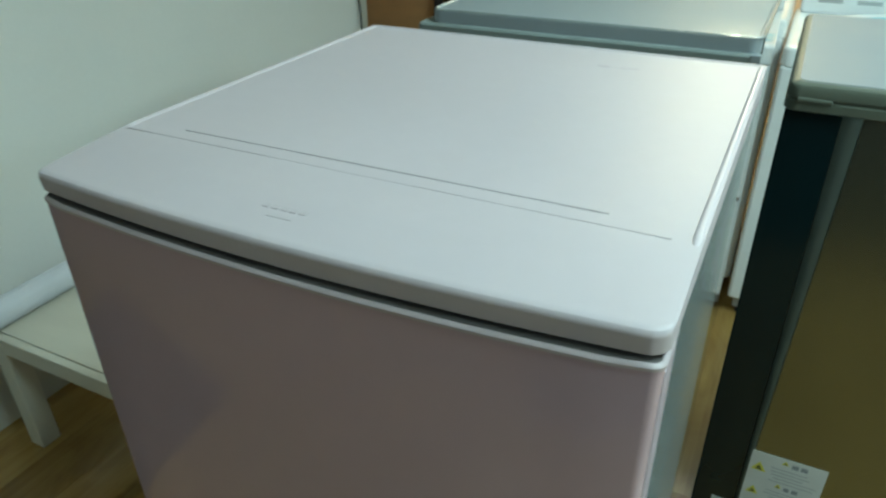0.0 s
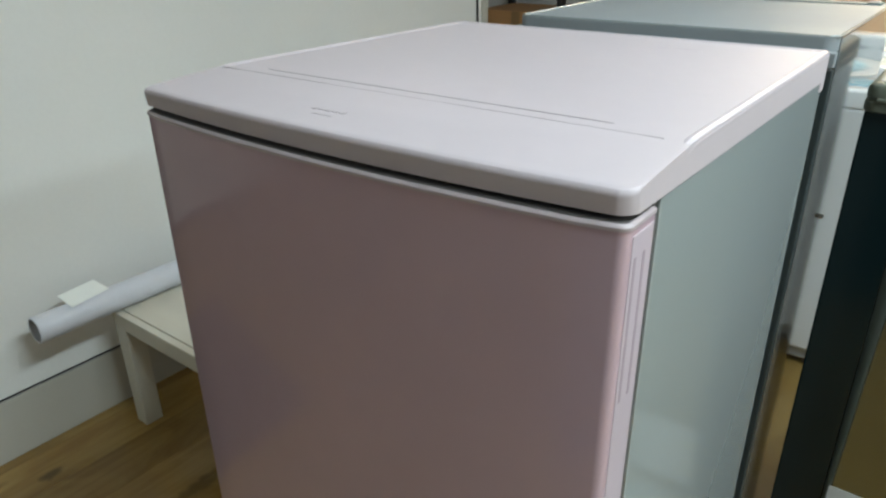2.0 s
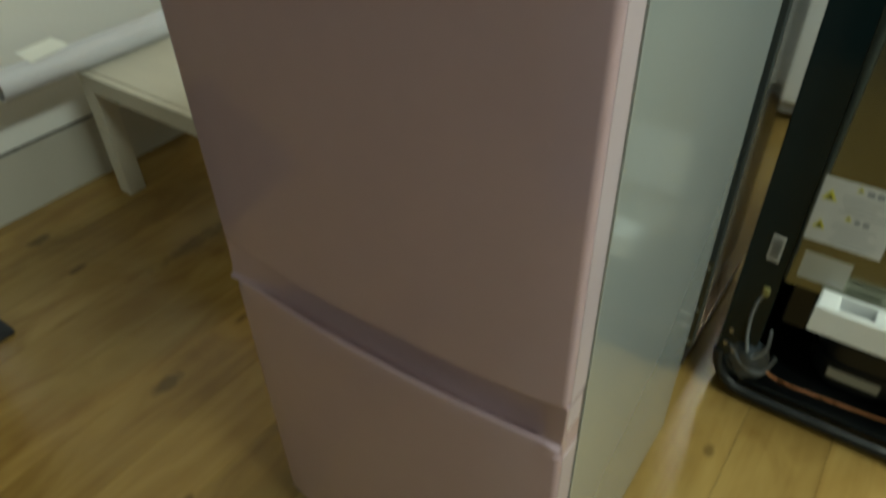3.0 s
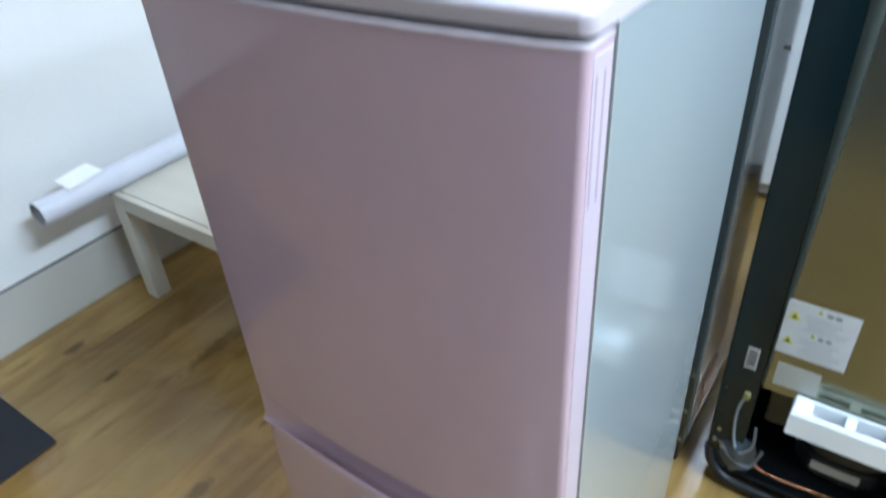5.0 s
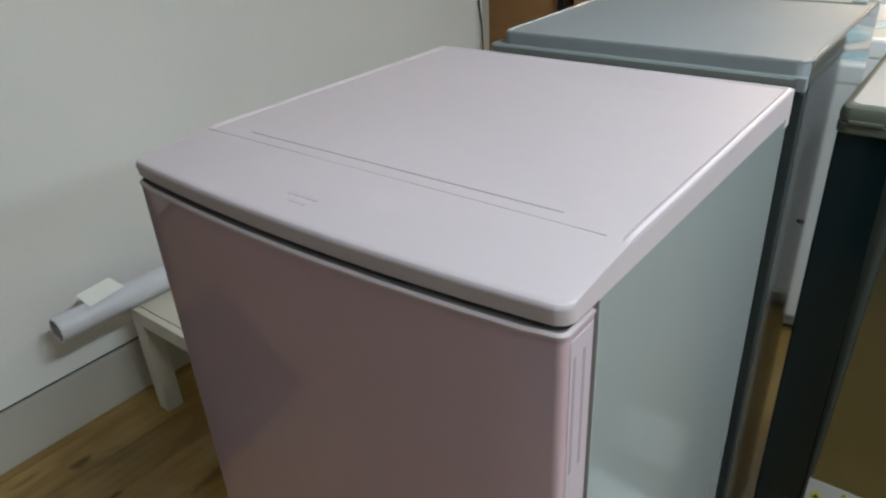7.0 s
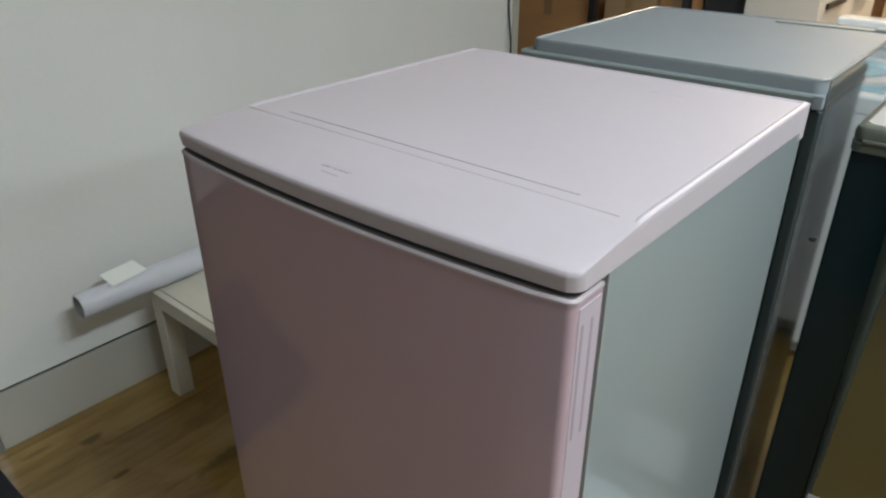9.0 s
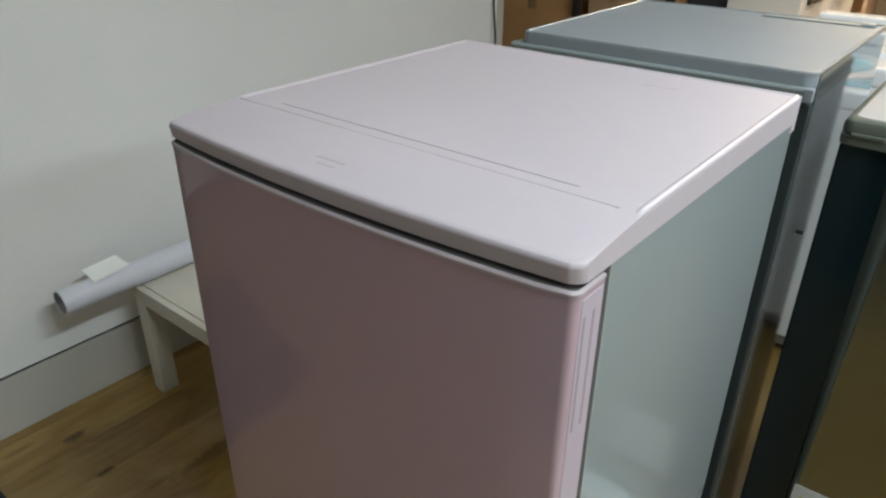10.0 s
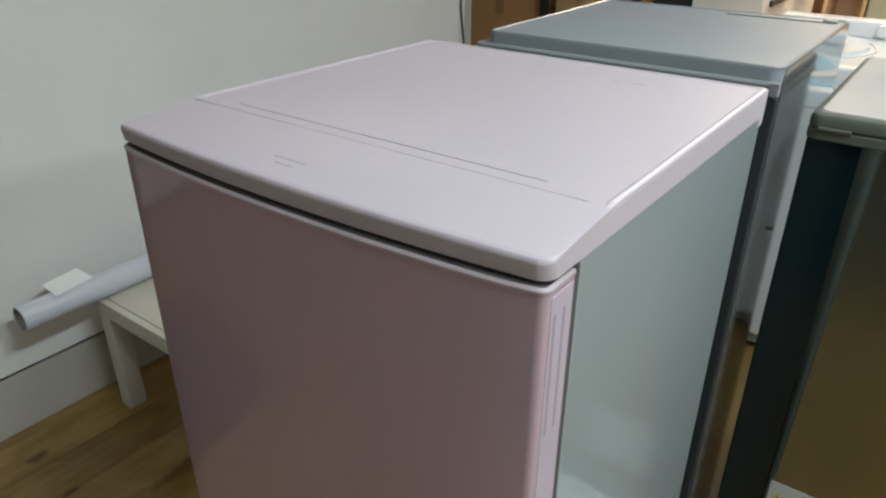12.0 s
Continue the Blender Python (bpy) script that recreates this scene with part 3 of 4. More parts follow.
# back sheet between two black corner flanges
part("corner_flange", box(BX0 - 0.0012, BX0 + 0.066, BY0 - 0.004, BY0 + 0.006, 0.100, 1.098, 0.0025), DARK_STEEL, black, "glossy black corner flange")
part("corner_flange", box(BX1 - 0.062, BX1 + 0.0012, BY0 - 0.004, BY0 + 0.006, 0.100, 1.098, 0.0025), DARK_STEEL, black, "glossy black corner flange")
EDGE = ((BAY, 0.0682, 0.0705), (1.098, 0.0652, 0.0880))
rings = []
for z, e0, e1 in EDGE:
    rings.append([(BX0 + e1, BY0 + 0.004, z), (BX0 + e1 + 0.0005, BY0 - 0.0083, z), (BX0 + e1 + 0.002, BY0 - 0.0085, z), (BX0 + 0.20, BY0 - 0.0085, z), (BX1 - 0.085, BY0 - 0.0085, z),
                  (BX1 - 0.066, BY0 - 0.0085, z), (BX1 - 0.0625, BY0 - 0.006, z), (BX1 - 0.060, BY0 + 0.004, z)])
sheet = part("back_sheet", loft(rings), BACK_SHEET, black, "bare glossy steel back sheet")
rings = []
for z, e0, e1 in EDGE:
    w = e1 - e0 - 0.0005
    rings.append([(BX0 + e0 - 0.002, BY0 + 0.004, z), (BX0 + e0, BY0 - 0.0042, z), (BX0 + e0 + w * 0.36, BY0 - 0.0062, z), (BX0 + e0 + w * 0.68, BY0 - 0.0074, z), (BX0 + e0 + w, BY0 - 0.0082, z), (BX0 + e0 + w, BY0 + 0.004, z)])
part("folded_edge", loft(rings), EDGE_STEEL, black, "pale folded steel edge beside the back sheet")
dlid = part("lid", pillar(rounded_rect(BX0 - 0.004, BX1 + 0.004, BY0 - 0.012, BY1 + 0.006, 0.016), [(1.0985, 0.002), (1.1000, 0), (1.1110, 0), (1.1125, 0.003), (1.1150, 0.003), (1.1165, 0.0005), (1.1260, 0.0005), (1.1310, 0.003), (1.1335, 0.008), (1.1340, 0.014)]),
            DARK_LID, black, "olive-grey plastic lid with a ridged edge")
part("lid_inlay", pillar(rounded_rect(BX0 + 0.007, BX1 - 0.007, BY0 + 0.000, BY1 - 0.008, 0.014), [(1.1330, 0), (1.1346, 0.0004), (1.1350, 0.0016)]), LID_TOP, dlid)
part("lid_clip", box(BX0 + 0.010, BX0 + 0.050, BY0 - 0.0150, BY0 - 0.0095, 1.1115, 1.1165, 0.0015), DARK_LID, dlid)
# machine bay
part("bay_floor", join(box(BX0 + 0.03, BX1 - 0.02, BY0 + 0.006, BY0 + 0.300, 0.036, 0.046, 0.002)), BLACK_PLASTIC, black)
part("bay_lip", pipe([(BX0 + 0.004, BY0 + 0.002, 0.104), (BX0 + 0.012, BY0, 0.066), (BX0 + 0.040, BY0 - 0.004, 0.034), (BX0 + 0.080, BY0 - 0.006, 0.026), (BX0 + 0.25, BY0 - 0.006, 0.026), (BX1 - 0.01, BY0 - 0.006, 0.026)], 0.011, 10), BLACK_PLASTIC, black, "rounded black base edge")
part("bay_corner", pillar([(BX0 + 0.004, BY0 + 0.03), (BX0 + 0.010, BY0 + 0.004), (BX0 + 0.058, BY0 + 0.004), (BX0 + 0.058, BY0 + 0.03)], [(0.060, 0), (0.325, 0)]), DARK_STEEL, black)
part("refrigerant_pipe", pipe([(BX0 + 0.055, BY0 + 0.000, 0.300), (BX0 + 0.040, BY0 - 0.006, 0.240), (BX0 + 0.044, BY0 - 0.008, 0.170), (BX0 + 0.060, BY0 - 0.010, 0.125), (BX0 + 0.082, BY0 - 0.004, 0.150), (BX0 + 0.078, BY0 + 0.02, 0.180)], 0.0030), PALE_CABLE, black, "pale bent cable")
part("refrigerant_pipe", pipe([(BX0 + 0.020, BY0 + 0.000, 0.130), (BX0 + 0.050, BY0 - 0.008, 0.100), (BX0 + 0.085, BY0 - 0.004, 0.088), (BX0 + 0.100, BY0 + 0.03, 0.110)], 0.0050), GREY_PIPE, black, "bent grey pipe")
part("cable_clip", box(0.3115, 0.3235, BY0 - 0.010, BY0 + 0.004, 0.271, 0.289, 0.003), CLIP_YELLOW, black, "small yellowed cable clip")
part("copper_tube", pipe([(BX0 + 0.070, BY0 + 0.02, 0.105), (BX0 + 0.110, BY0 + 0.006, 0.082), (BX0 + 0.200, BY0 + 0.010, 0.078), (BX0 + 0.300, BY0 + 0.02, 0.076), (BX1 - 0.03, BY0 + 0.03, 0.078)], 0.0026), COPPER, black, "thin copper tube")
film_rng = random.Random(12)
film_bm = bmesh.new()
bmesh.ops.create_icosphere(film_bm, subdivisions=3, radius=1.0)
for v in film_bm.verts:
    k = 1 + 0.22 * math.sin(5 * v.co.x + 3 * v.co.z) * math.cos(6 * v.co.y - 2 * v.co.z) + film_rng.uniform(-0.07, 0.07)
    v.co = Vector((BX0 + 0.052 + 0.040 * k * v.co.x, BY0 + 0.006 + 0.018 * k * v.co.y, 0.104 + 0.050 * k * v.co.z))
part("plastic_film", film_bm, FILM_GREY, black, "crumpled smoky plastic film in the corner of the bay", angle=50)
part("compressor", pillar(rounded_rect(BX0 + 0.150, BX0 + 0.330, BY0 + 0.06, BY0 + 0.22, 0.070), [(0.050, 0.02), (0.075, 0), (0.165, 0), (0.205, 0.02), (0.222, 0.05)]), BLACK_PLASTIC, black, "black domed compressor")
part("compressor_label", box(0.456, 0.545, BY0 + 0.0575, BY0 + 0.0605, 0.090, 0.112, 0.0004), SILVER_PAPER, black, "pale label on the compressor")
part("compressor_brim", pillar(rounded_rect(BX0 + 0.144, BX0 + 0.336, BY0 + 0.054, BY0 + 0.226, 0.074), [(0.118, 0.003), (0.120, 0), (0.127, 0), (0.129, 0.003)]), BLACK_PLASTIC, black, "black flange round the compressor")
part("bay_bracket", box(BX0 + 0.085, BX0 + 0.125, BY0 + 0.03, BY0 + 0.07, 0.200, 0.300, 0.004), BLACK_PLASTIC, black)
for sx, sz in ((0.012, 0.132), (0.016, 0.165), (0.085, 0.330), (0.030, 0.118)):
    part("screw", disc(0.004, 0.004, 12), STEEL, black, place=pose(BX0 + sx, BY0 - 0.006, sz, 90))
# evaporation tray that hangs from the back
TX0, TX1, TZ0, TZ1 = 0.396, 0.640, 0.276, 0.334
TY0, TY1 = BY0 - 0.060, BY0 - 0.010
tray_bm = bmesh.new()
outer = [(TX0, TY0), (TX1, TY0), (TX1, TY1), (TX0, TY1)]
levels = [(TZ0, 0.004, 0.0), (TZ0 + 0.004, 0.0, 0.0), (TZ1 - 0.004, 0.0, 0.0), (TZ1, 0.003, 0.0), (TZ1, 0.006, 0.020), (TZ1 - 0.004, 0.008, 0.024), (TZ0 + 0.006, 0.010, 0.026)]
tray_rows = [[tray_bm.verts.new((x + (d + e if k in (0, 3) else -d), y + (d if k < 2 else -d), z)) for k, (x, y) in enumerate(outer)] for z, d, e in levels]
for a, b in zip(tray_rows, tray_rows[1:]):
    for k in range(4):
        tray_bm.faces.new((a[k], a[(k + 1) % 4], b[(k + 1) % 4], b[k]))
tray_bm.faces.new(tray_rows[0])
tray_bm.faces.new(tray_rows[-1])
dtray = part("evaporation_tray", tray_bm, TRAY_WHITE, black, "white plastic evaporation tray")
part("tray_ledge", box(TX0 + 0.028, TX1 - 0.008, TY0 + 0.008, TY0 + 0.020, TZ1 - 0.022, TZ1 - 0.008, 0.003), TRAY_WHITE, dtray)
for k in range(3):
    rx = TX0 + 0.084 + 0.066 * k
    part("tray_rib", box(rx, rx + 0.018, TY0 + 0.014, TY1 - 0.003, TZ1 - 0.040, TZ1 - 0.004, 0.003), TRAY_WHITE, dtray)
part("tray_dark_floor", box(TX0 + 0.042, TX1 - 0.014, TY0 + 0.014, TY1 - 0.014, TZ0 + 0.0065, TZ0 + 0.009), GREY_PIPE, dtray)


def label_on(parent, x0, x1, z0, z1, y, mat, name="label", label=""):
    return part(name, box(x0, x1, y - 0.0006, y, z0, z1), mat, parent, label)


SY = BY0 - 0.0086
warn = label_on(black, 0.341, 0.4525, 0.415, 0.533, SY, WHITE_PAPER, "warning_label", "white warning label with yellow triangles and small print")
for cx, cz, r in ((0.3560, 0.500, 0.0135), (0.392, 0.523, 0.0065), (0.3560, 0.446, 0.0115), (0.391, 0.470, 0.0065)):
    tri = bmesh.new()
    tri.faces.new([tri.verts.new((cx + r * math.cos(radians(a)), SY - 0.0009, cz + r * math.sin(radians(a)))) for a in (90, 210, 330)])
    t_ob = part("warning_triangle", tri, YELLOW_INK, warn)
    mark = bmesh.new()
    mark.faces.new([mark.verts.new((cx + r * 0.52 * math.cos(radians(a)), SY - 0.0012, cz - r * 0.06 + r * 0.52 * math.sin(radians(a)))) for a in (90, 210, 330)])
    part("triangle_mark", mark, OLIVE_INK, t_ob)
rnd = random.Random(4)
for z, x0, x1, h in ((0.521, 0.402, 0.412, 0.008), (0.521, 0.415, 0.425, 0.008), (0.468, 0.400, 0.408, 0.008), (0.468, 0.412, 0.421, 0.008)):
    part("print_block", box(x0, x1, SY - 0.0010, SY - 0.0007, z - h / 2, z + h / 2), DARK_INK, warn)
for z in (0.508, 0.501, 0.494, 0.487, 0.480, 0.457, 0.450, 0.443, 0.436, 0.429, 0.422):
    x1 = 0.402 + 0.044 * rnd.uniform(0.45, 1.0)
    part("print_line", box(0.372 + rnd.uniform(0, 0.01), x1, SY - 0.0010, SY - 0.0007, z - 0.0012, z + 0.0012), GREY_INK, warn)
label_on(black, 0.352, 0.424, 0.338, 0.392, SY, SILVER_PAPER, "rating_label", "pale silver rating label")
part("rating_line", box(0.397, 0.415, SY - 0.0010, SY - 0.0007, 0.346, 0.349), GREY_INK, black)
bar = label_on(black, 0.2990, 0.3195, 0.347, 0.399, BY0 - 0.0042, WHITE_PAPER, "barcode_label", "small white barcode label")
for k in range(5):
    bx = 0.3022 + 0.0031 * k
    part("barcode_bar", box(bx, bx + 0.0018, BY0 - 0.0054, BY0 - 0.0049, 0.353, 0.394), BLACK_INK, bar)

# ---- beside the wall ----
table = thing("low_table", "low cream-painted wooden table with square legs against the wall", "table")
QX0, QX1, QY0, QY1, QZ = -1.369, -0.665, 0.499, 1.05, 0.371
part("tabletop", box(QX0 + 0.022, QX1 - 0.022, QY0 + 0.022, QY1 - 0.022, QZ - 0.018, QZ, 0.0015), TABLE_PAINT, table)
for nm, b in (("top_rail", (QX0, QX1, QY0, QY0 + 0.0205)), ("top_rail", (QX0, QX1, QY1 - 0.0205, QY1)), ("top_rail", (QX0, QX0 + 0.0205, QY0 + 0.021, QY1 - 0.021)), ("top_rail", (QX1 - 0.0205, QX1, QY0 + 0.021, QY1 - 0.021))):
    part(nm, box(*b, QZ - 0.018, QZ - 0.0015, 0.002), TABLE_PAINT, table)
for b in ((QX0 + 0.0515, QX1 - 0.0515, QY0 + 0.002, QY0 + 0.022), (QX0 + 0.06, QX1 - 0.06, QY1 - 0.024, QY1 - 0.006), (QX0 + 0.006, QX0 + 0.024, QY0 + 0.05, QY1 - 0.05), (QX1 - 0.024, QX1 - 0.006, QY0 + 0.05, QY1 - 0.05)):
    part("apron", box(*b, QZ - 0.052, QZ - 0.0182, 0.002), TABLE_PAINT, table)
for lx in (QX0 + 0.001, QX1 - 0.051):
    for ly in (QY0 + 0.003, QY1 - 0.053):
        part("leg", loft([[(lx + x, ly + y, z) for x, y in rounded_rect(0, 0.050, 0, 0.052, 0.003, 3)] for z in (0, QZ - 0.0185)]), TABLE_PAINT, table)

TR = 0.0352
roll = thing("paper_roll", "pale lilac rolled-up poster tube lying on the low table", "paper roll")
rings = []
for y, r in ((0.300, TR - 0.0045), (0.300, TR - 0.001), (0.3015, TR), (0.62, TR), (1.23, TR), (1.2315, TR - 0.001), (1.2315, TR - 0.0045)):
    rings.append([(-1.355 + r * math.cos(2 * math.pi * k / 36), y, QZ + TR + r * math.sin(2 * math.pi * k / 36)) for k in range(36)])
rings.append([(-1.355 + (TR - 0.0045) * math.cos(2 * math.pi * k / 36), 0.306, QZ + TR + (TR - 0.0045) * math.sin(2 * math.pi * k / 36)) for k in range(36)])
part("sheet_roll", loft(rings, False, False), TUBE_FILM, roll)
part("core", loft([[(-1.355 + r * math.cos(2 * math.pi * k / 32), y, QZ + TR + r * math.sin(2 * math.pi * k / 32)) for k in range(32)] for y, r in ((0.302, TR - 0.0047), (0.34, TR - 0.0047), (0.34, TR - 0.010), (0.302, TR - 0.009))], False, False), TUBE_INSIDE, roll, "grey inside of the roll")
part("end_plug", disc(TR - 0.006, 0.004, 28), TUBE_INSIDE, roll, place=pose(-1.355, 0.352, QZ + TR, 90))
part("end_wrap", loft([[(-1.355 + (TR + 0.0006) * math.cos(2 * math.pi * k / 36), y, QZ + TR + (TR + 0.0006) * math.sin(2 * math.pi * k / 36)) for k in range(36)] for y in (0.303, 0.368)], False, False), TUBE_FILM, roll)
# note lying along the top of the roll
note_rings = []
for k in range(9):
    u = k / 8
    z = QZ + 2 * TR + 0.0020 + 0.004 * max(0.0, 0.6 - u) - 0.008 * max(0.0, u - 0.8)
    xa, xb, ya, yb = -1.412 + 0.083 * u, -1.428 + 0.077 * u, 0.394 - 0.005 * u, 0.499 + 0.002 * u
    note_rings.append([(xa, ya, z), (xb, yb, z), (xb, yb, z + 0.0009), (xa, ya, z + 0.0009)])
part("note", loft(note_rings), NOTE_PAPER, roll, "pale green paper note taped to the roll")

mat_ob = thing("floor_mat", "black rubber mat lying on the wooden floor", "mat")
part("mat_sheet", pillar(rounded_rect(-1.95, -1.060, -0.72, 0.014, 0.006), [(0.0015, 0), (0.010, 0), (0.012, 0.004)]), MAT_BLACK, mat_ob)

# ---- the far end of the shop ----


def carton(x0, x1, y0, y1, z0, z1, mat, label):
    c = thing("cardboard_box", label, "box", "stored boxes")
    part("carton_body", box(x0, x1, y0, y1, z0, z1, 0.004), mat, c)
    part("packing_tape", box((x0 + x1) / 2 - 0.025, (x0 + x1) / 2 + 0.025, y0 - 0.001, y0 + 0.002, z1 - 0.09, z1 + 0.001), TAPE, c)
    return c


rack = thing("storage_rack", "black steel storage rack holding cardboard boxes", "shelf")
for px in (-1.935, -1.372, -0.895):
    for py in (2.98, 3.42):
        part("post", box(px - 0.018, px + 0.018, py - 0.018, py + 0.018, 0, 2.0, 0.003), POST_BLACK, rack)
for sz in (0.10, 0.50, 1.50, 1.96):
    part("shelf", box(-1.95, -0.88, 2.97, 3.44, sz - 0.02, sz, 0.002), POST_BLACK, rack)
carton(-1.90, -1.42, 3.02, 3.40, 0.50, 0.90, CARD, "large brown cardboard box on a rack")
carton(-1.33, -1.06, 3.02, 3.40, 0.50, 0.945, CARD_LIGHT, "tan cardboard box on a rack")
carton(-1.05, -0.875, 3.04, 3.40, 0.50, 0.97, CARD, "narrow brown cardboard box on a rack")
carton(-1.90, -1.42, 3.02, 3.40, 0.10, 0.44, CARD, "brown cardboard box on the lower shelf")
carton(-1.32, -0.925, 3.02, 3.40, 0.10, 0.45, CARD, "brown cardboard box on the lower shelf")
structure("rack_backing_wall", box(-2.6, -0.66, 3.50, 3.56, 0, CEILING), WALL_PAINT)
structure("dark_partition", box(-0.86, -0.655, 3.10, 3.14, 0, 2.1, 0.003), DARK_ROOM, "dark brown board beside the pillar")
pillar_wall = structure("pillar", box(-0.645, -0.345, 3.0, 4.07, 0, CEILING, 0.006), PILLAR_PAINT, "warm white pillar with a bright side face")
for ry0, ry1, rz in ((3.09, 3.38, 0.962), (3.60, 3.86, 0.950)):
    part("wall_rail", box(-0.345, -0.331, ry0, ry1, rz - 0.012, rz + 0.012, 0.003), POST_BLACK, pillar_wall, "short dark rail on the side face")


def washer(x0, x1, y0, y1, top, label, blue):
    w = thing("washing_machine", label, "washing machine", "washing machines")
    part("cabinet", box(x0, x1, y0, y1, 0.075, top - 0.05, 0.012, 3), WASHER_WHITE, w)
    part("base", box(x0 + 0.02, x1 - 0.02, y0 + 0.03, y1 - 0.02, 0.03, 0.078, 0.004), WASHER_GREY, w)
    deck = part("top_deck", pillar(rounded_rect(x0 - 0.003, x1 + 0.003, y0 - 0.003, y1, 0.03), [(top - 0.052, 0.002), (top - 0.050, 0), (top - 0.012, 0.002), (top - 0.004, 0.008), (top, 0.020)]), WASHER_WHITE, w)
    cx, cy, r = (x0 + x1) / 2, (y0 + y1) / 2 - 0.02, (x1 - x0) * 0.38
    part("lid", disc(r, 0.012, 40, 0.006), WASHER_WHITE, deck, place=pose(cx, cy, top + 0.006))
    part("lid_window", disc(r * 0.7, 0.004, 36, 0.002), blue, deck, place=pose(cx, cy, top + 0.0135))
    panel_ob = part("control_panel", box(x0 + (0.012 if blue is WASHER_BLUE else 0.18), x1 - 0.012, y1 - 0.10, y1 - 0.01, top - 0.004, top + (0.080 if blue is WASHER_BLUE else 0.056), 0.014, 3), WASHER_WHITE, deck)
    for k in range(3 if blue is WASHER_BLUE else 0):
        part("panel_slot", box(x0 + 0.06 + 0.11 * k, x0 + 0.13 + 0.11 * k, y1 - 0.1015, y1 - 0.0995, top + 0.034, top + 0.046, 0.0005), WASHER_GREY, panel_ob)
    part("dial", disc(0.022, 0.016, 20, 0.003), WASHER_WHITE, panel_ob, place=pose(x1 - 0.07, y1 - 0.108, top + 0.028, 90))
    part("lid_ring", loft([[(cx + rr * math.cos(2 * math.pi * k / 40), cy + rr * math.sin(2 * math.pi * k / 40), zz) for k in range(40)] for rr, zz in ((r + 0.022, top - 0.001), (r + 0.022, top + 0.002), (r + 0.014, top + 0.002), (r + 0.014, top - 0.001))], False, False), WASHER_GREY, deck, "grey seam ring round the lid")
    if blue is WASHER_BLUE:
        part("deck_band", pillar(rounded_rect(x0 + 0.03, x1 - 0.03, y0 + 0.045, y0 + 0.135, 0.02), [(top - 0.003, 0), (top + 0.003, 0), (top + 0.004, 0.002)]), blue, deck, "pale blue band across the front of the deck")
    for fx in (x0 + 0.05, x1 - 0.05):
        for fy in (y0 + 0.06, y1 - 0.06):
            part("foot", disc(0.02, 0.032), BLACK_PLASTIC, w, place=pose(fx, fy, 0.016))
    return w


washer(-0.36, 0.222, 2.03, 2.66, 0.945, "white top-loading washing machine with a round lid", WASHER_GREY)
washer(0.231, 0.82, 1.91, 2.50, 0.900, "white washing machine with pale blue panels", WASHER_BLUE)
cab = thing("cabinet", "sage green painted cabinet in the warm-lit back room", "cabinet")
part("carcass", box(-0.15, 0.045, 4.6, 5.1, 0.0, 2.30, 0.004), SAGE, cab)
cab_door = part("door", box(-0.14, 0.035, 4.585, 4.602, 0.05, 2.26, 0.003), SAGE, cab)
part("knob", disc(0.010, 0.02, 14), STEEL, cab_door, place=pose(0.012, 4.575, 1.0, 90))
board = thing("plywood_board", "tall warm plywood board standing in the back room", "board")
part("board_sheet", box(0.06, 1.30, 4.62, 4.65, 0.0, 2.30, 0.003), PLY, board)
part("board_batten", box(0.06, 1.30, 4.596, 4.619, 1.10, 1.16, 0.002), PLY, board)
panel = thing("plywood_shelf", "warm plywood shelf unit with open compartments", "shelf")
for px in (-0.62, -0.40, -0.192):
    part("upright", box(px, px + 0.022, 4.7, 5.05, 0, 1.55, 0.002), PLY, panel)
for sz in (0.25, 0.62, 0.99, 1.36, 1.53):
    part("shelf", box(-0.598, -0.192, 4.72, 5.05, sz, sz + 0.02, 0.002), PLY, panel)
part("back_board", box(-0.62, -0.17, 5.05, 5.065, 0, 1.55), PLY, panel)
plant = thing("potted_plant", "small green potted plant on a plywood shelf", "plant")
part("pot", pillar(rounded_rect(-0.35, -0.25, 4.76, 4.86, 0.045), [(1.0105, 0.012), (1.09, 0), (1.10, 0)]), POT, plant)
prng = random.Random(9)
for k in range(22):
    a, ln, h = prng.uniform(0, 6.28), prng.uniform(0.06, 0.13), prng.uniform(0.10, 0.24)
    c, w = Vector((-0.30, 4.81, 1.095)), prng.uniform(0.010, 0.018)
    d, s = Vector((math.cos(a), math.sin(a), 0)), Vector((-math.sin(a), math.cos(a), 0))
    lb = bmesh.new()
    prof = [(0.0, 0.1), (0.35, 0.9), (0.7, 0.8), (1.0, 0.05)]
    vs = [[lb.verts.new(c + d * ln * t + Vector((0, 0, h * t * (1.4 - 0.5 * t))) + s * w * ww * side) for side in (-1, 1)] for t, ww in prof]
    for p, q in zip(vs, vs[1:]):
        lb.faces.new((p[0], p[1], q[1], q[0]))
    part("leaf", lb, LEAF, plant)
cable = thing("cable", "thin black cable hanging down the end of the partition wall", "cable")
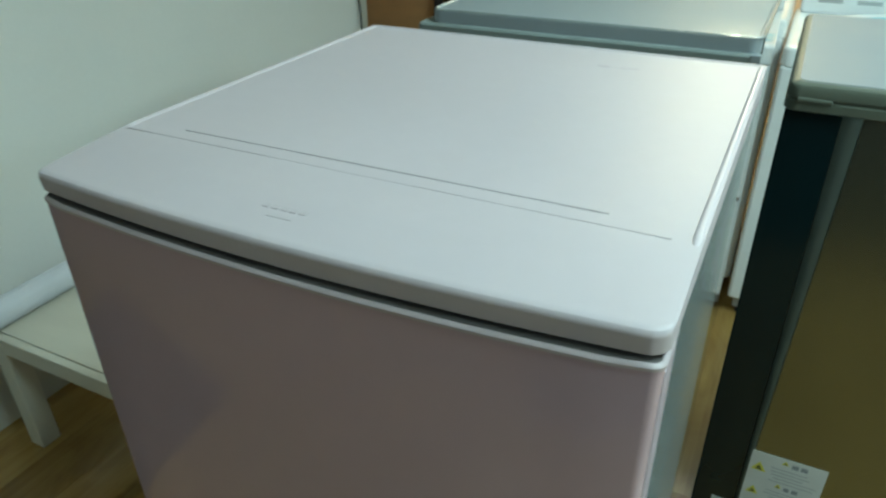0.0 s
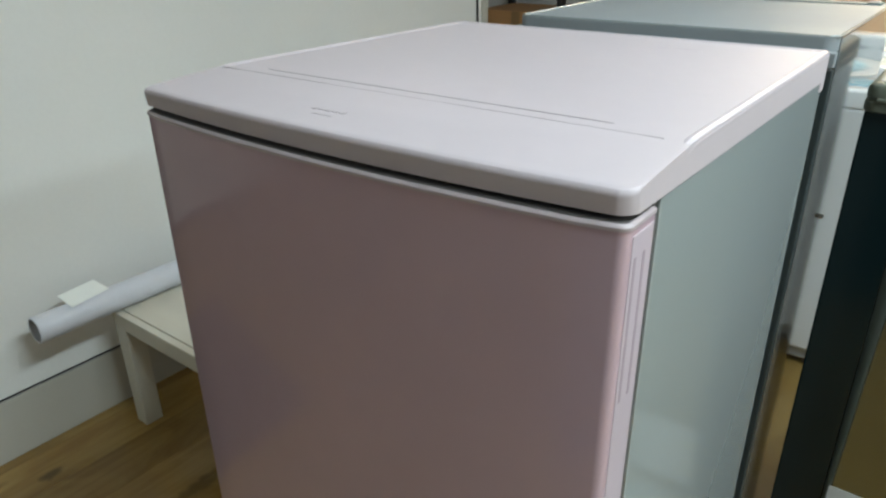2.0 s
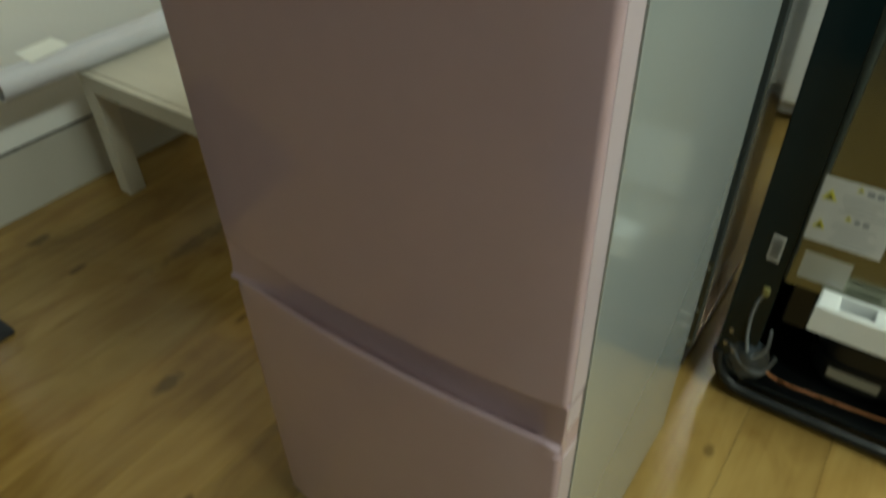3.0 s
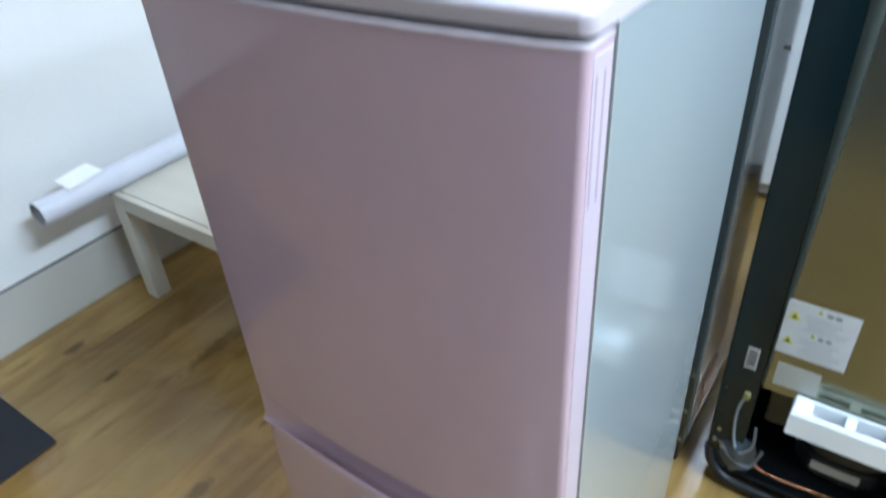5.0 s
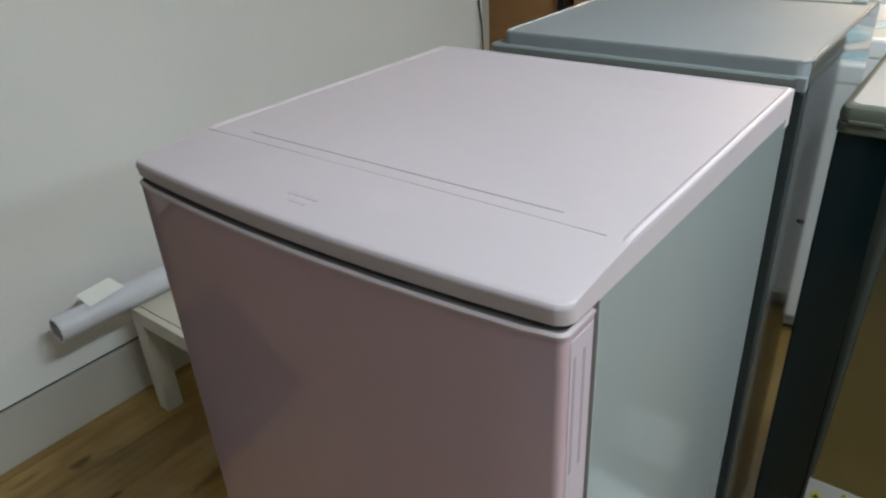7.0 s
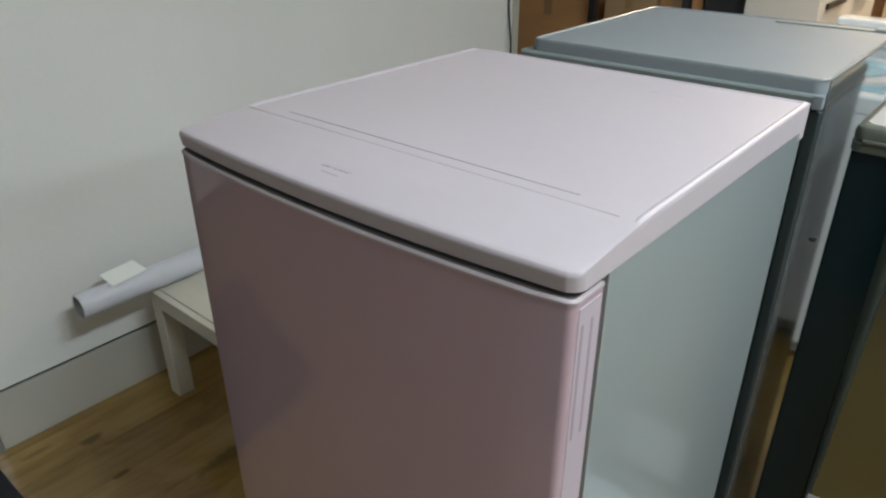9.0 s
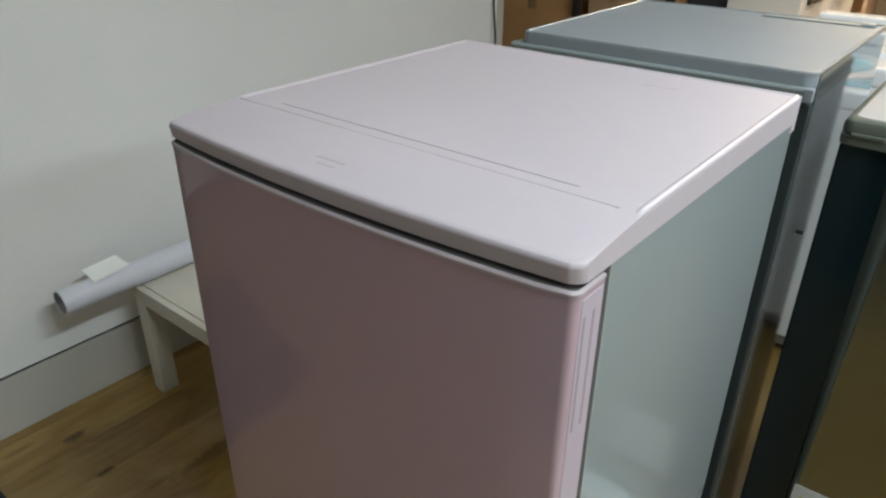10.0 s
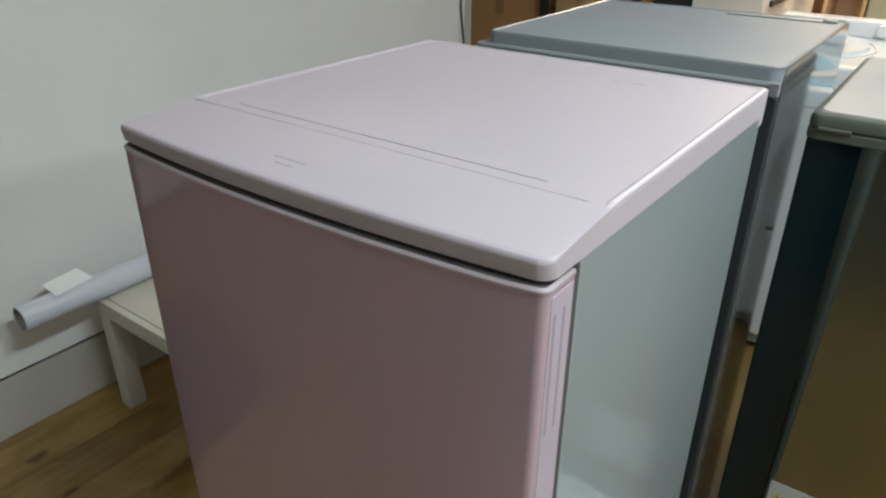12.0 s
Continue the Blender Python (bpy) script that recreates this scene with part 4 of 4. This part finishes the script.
part("cord", pipe([(-1.500, 2.420, 2.55), (-1.470, 2.400, 1.6), (-1.4735, 2.400, 1.15), (-1.4735, 2.402, 0.95), (-1.466, 2.404, 0.85), (-1.4575, 2.406, 0.74), (-1.462, 2.410, 0.4), (-1.468, 2.410, 0.03)], 0.0045, 8), CABLE, cable)

# ---- floorboards ----
floor = tagged(new("floor"), "worn oak board floor with a satin finish", "floor", kind="structure")
part("subfloor", box(ROOM_W, ROOM_E, ROOM_S, ROOM_N, -0.06, -0.0125), JOINT_DARK, floor)
PW = 0.1506
frng = random.Random(21)
plank_mesh = {}
x = 0.361 - PW * 22
near_count = 0
boxes = []
while x < ROOM_E:
    y = ROOM_S - frng.uniform(1.12, 1.45)
    while y < ROOM_N:
        ln = 1.82
        y0, y1 = max(y, ROOM_S), min(y + ln, ROOM_N)
        if x + PW > ROOM_W and x > ROOM_W - 0.05:
            near = -1.65 < x < 1.1 and -1.4 < y + ln / 2 < 3.2
            if near and near_count < 290:
                if ln not in plank_mesh:
                    plank_mesh[ln] = mesh_of(box(0.0004, PW - 0.0004, 0.0004, ln - 0.0004, -0.012, 0.0), "floorboard", FLOOR_WOOD)
                p = new("floorboard", plank_mesh[ln])
                p.location = (x, y, frng.uniform(-0.0002, 0.0))
                p.parent = floor
                near_count += 1
            else:
                boxes.append((max(x, ROOM_W), min(x + PW, ROOM_E), y0, y1))
        y += ln
    x += PW
verts, faces = [], []
for x0, x1, y0, y1 in boxes:
    b = len(verts)
    for z in (-0.012, 0.0):
        verts += [(x0 + 0.0006, y0 + 0.0006, z), (x1 - 0.0006, y0 + 0.0006, z), (x1 - 0.0006, y1 - 0.0006, z), (x0 + 0.0006, y1 - 0.0006, z)]
    faces += [(b, b + 3, b + 2, b + 1), (b + 4, b + 5, b + 6, b + 7), (b, b + 1, b + 5, b + 4), (b + 1, b + 2, b + 6, b + 5), (b + 2, b + 3, b + 7, b + 6), (b + 3, b, b + 4, b + 7)]
fme = bpy.data.meshes.new("far_floorboards")
fme.from_pydata(verts, [], faces)
fme.materials.append(FLOOR_WOOD)
far = tagged(new("far_floorboards", fme), kind="stuff")
far.parent = floor
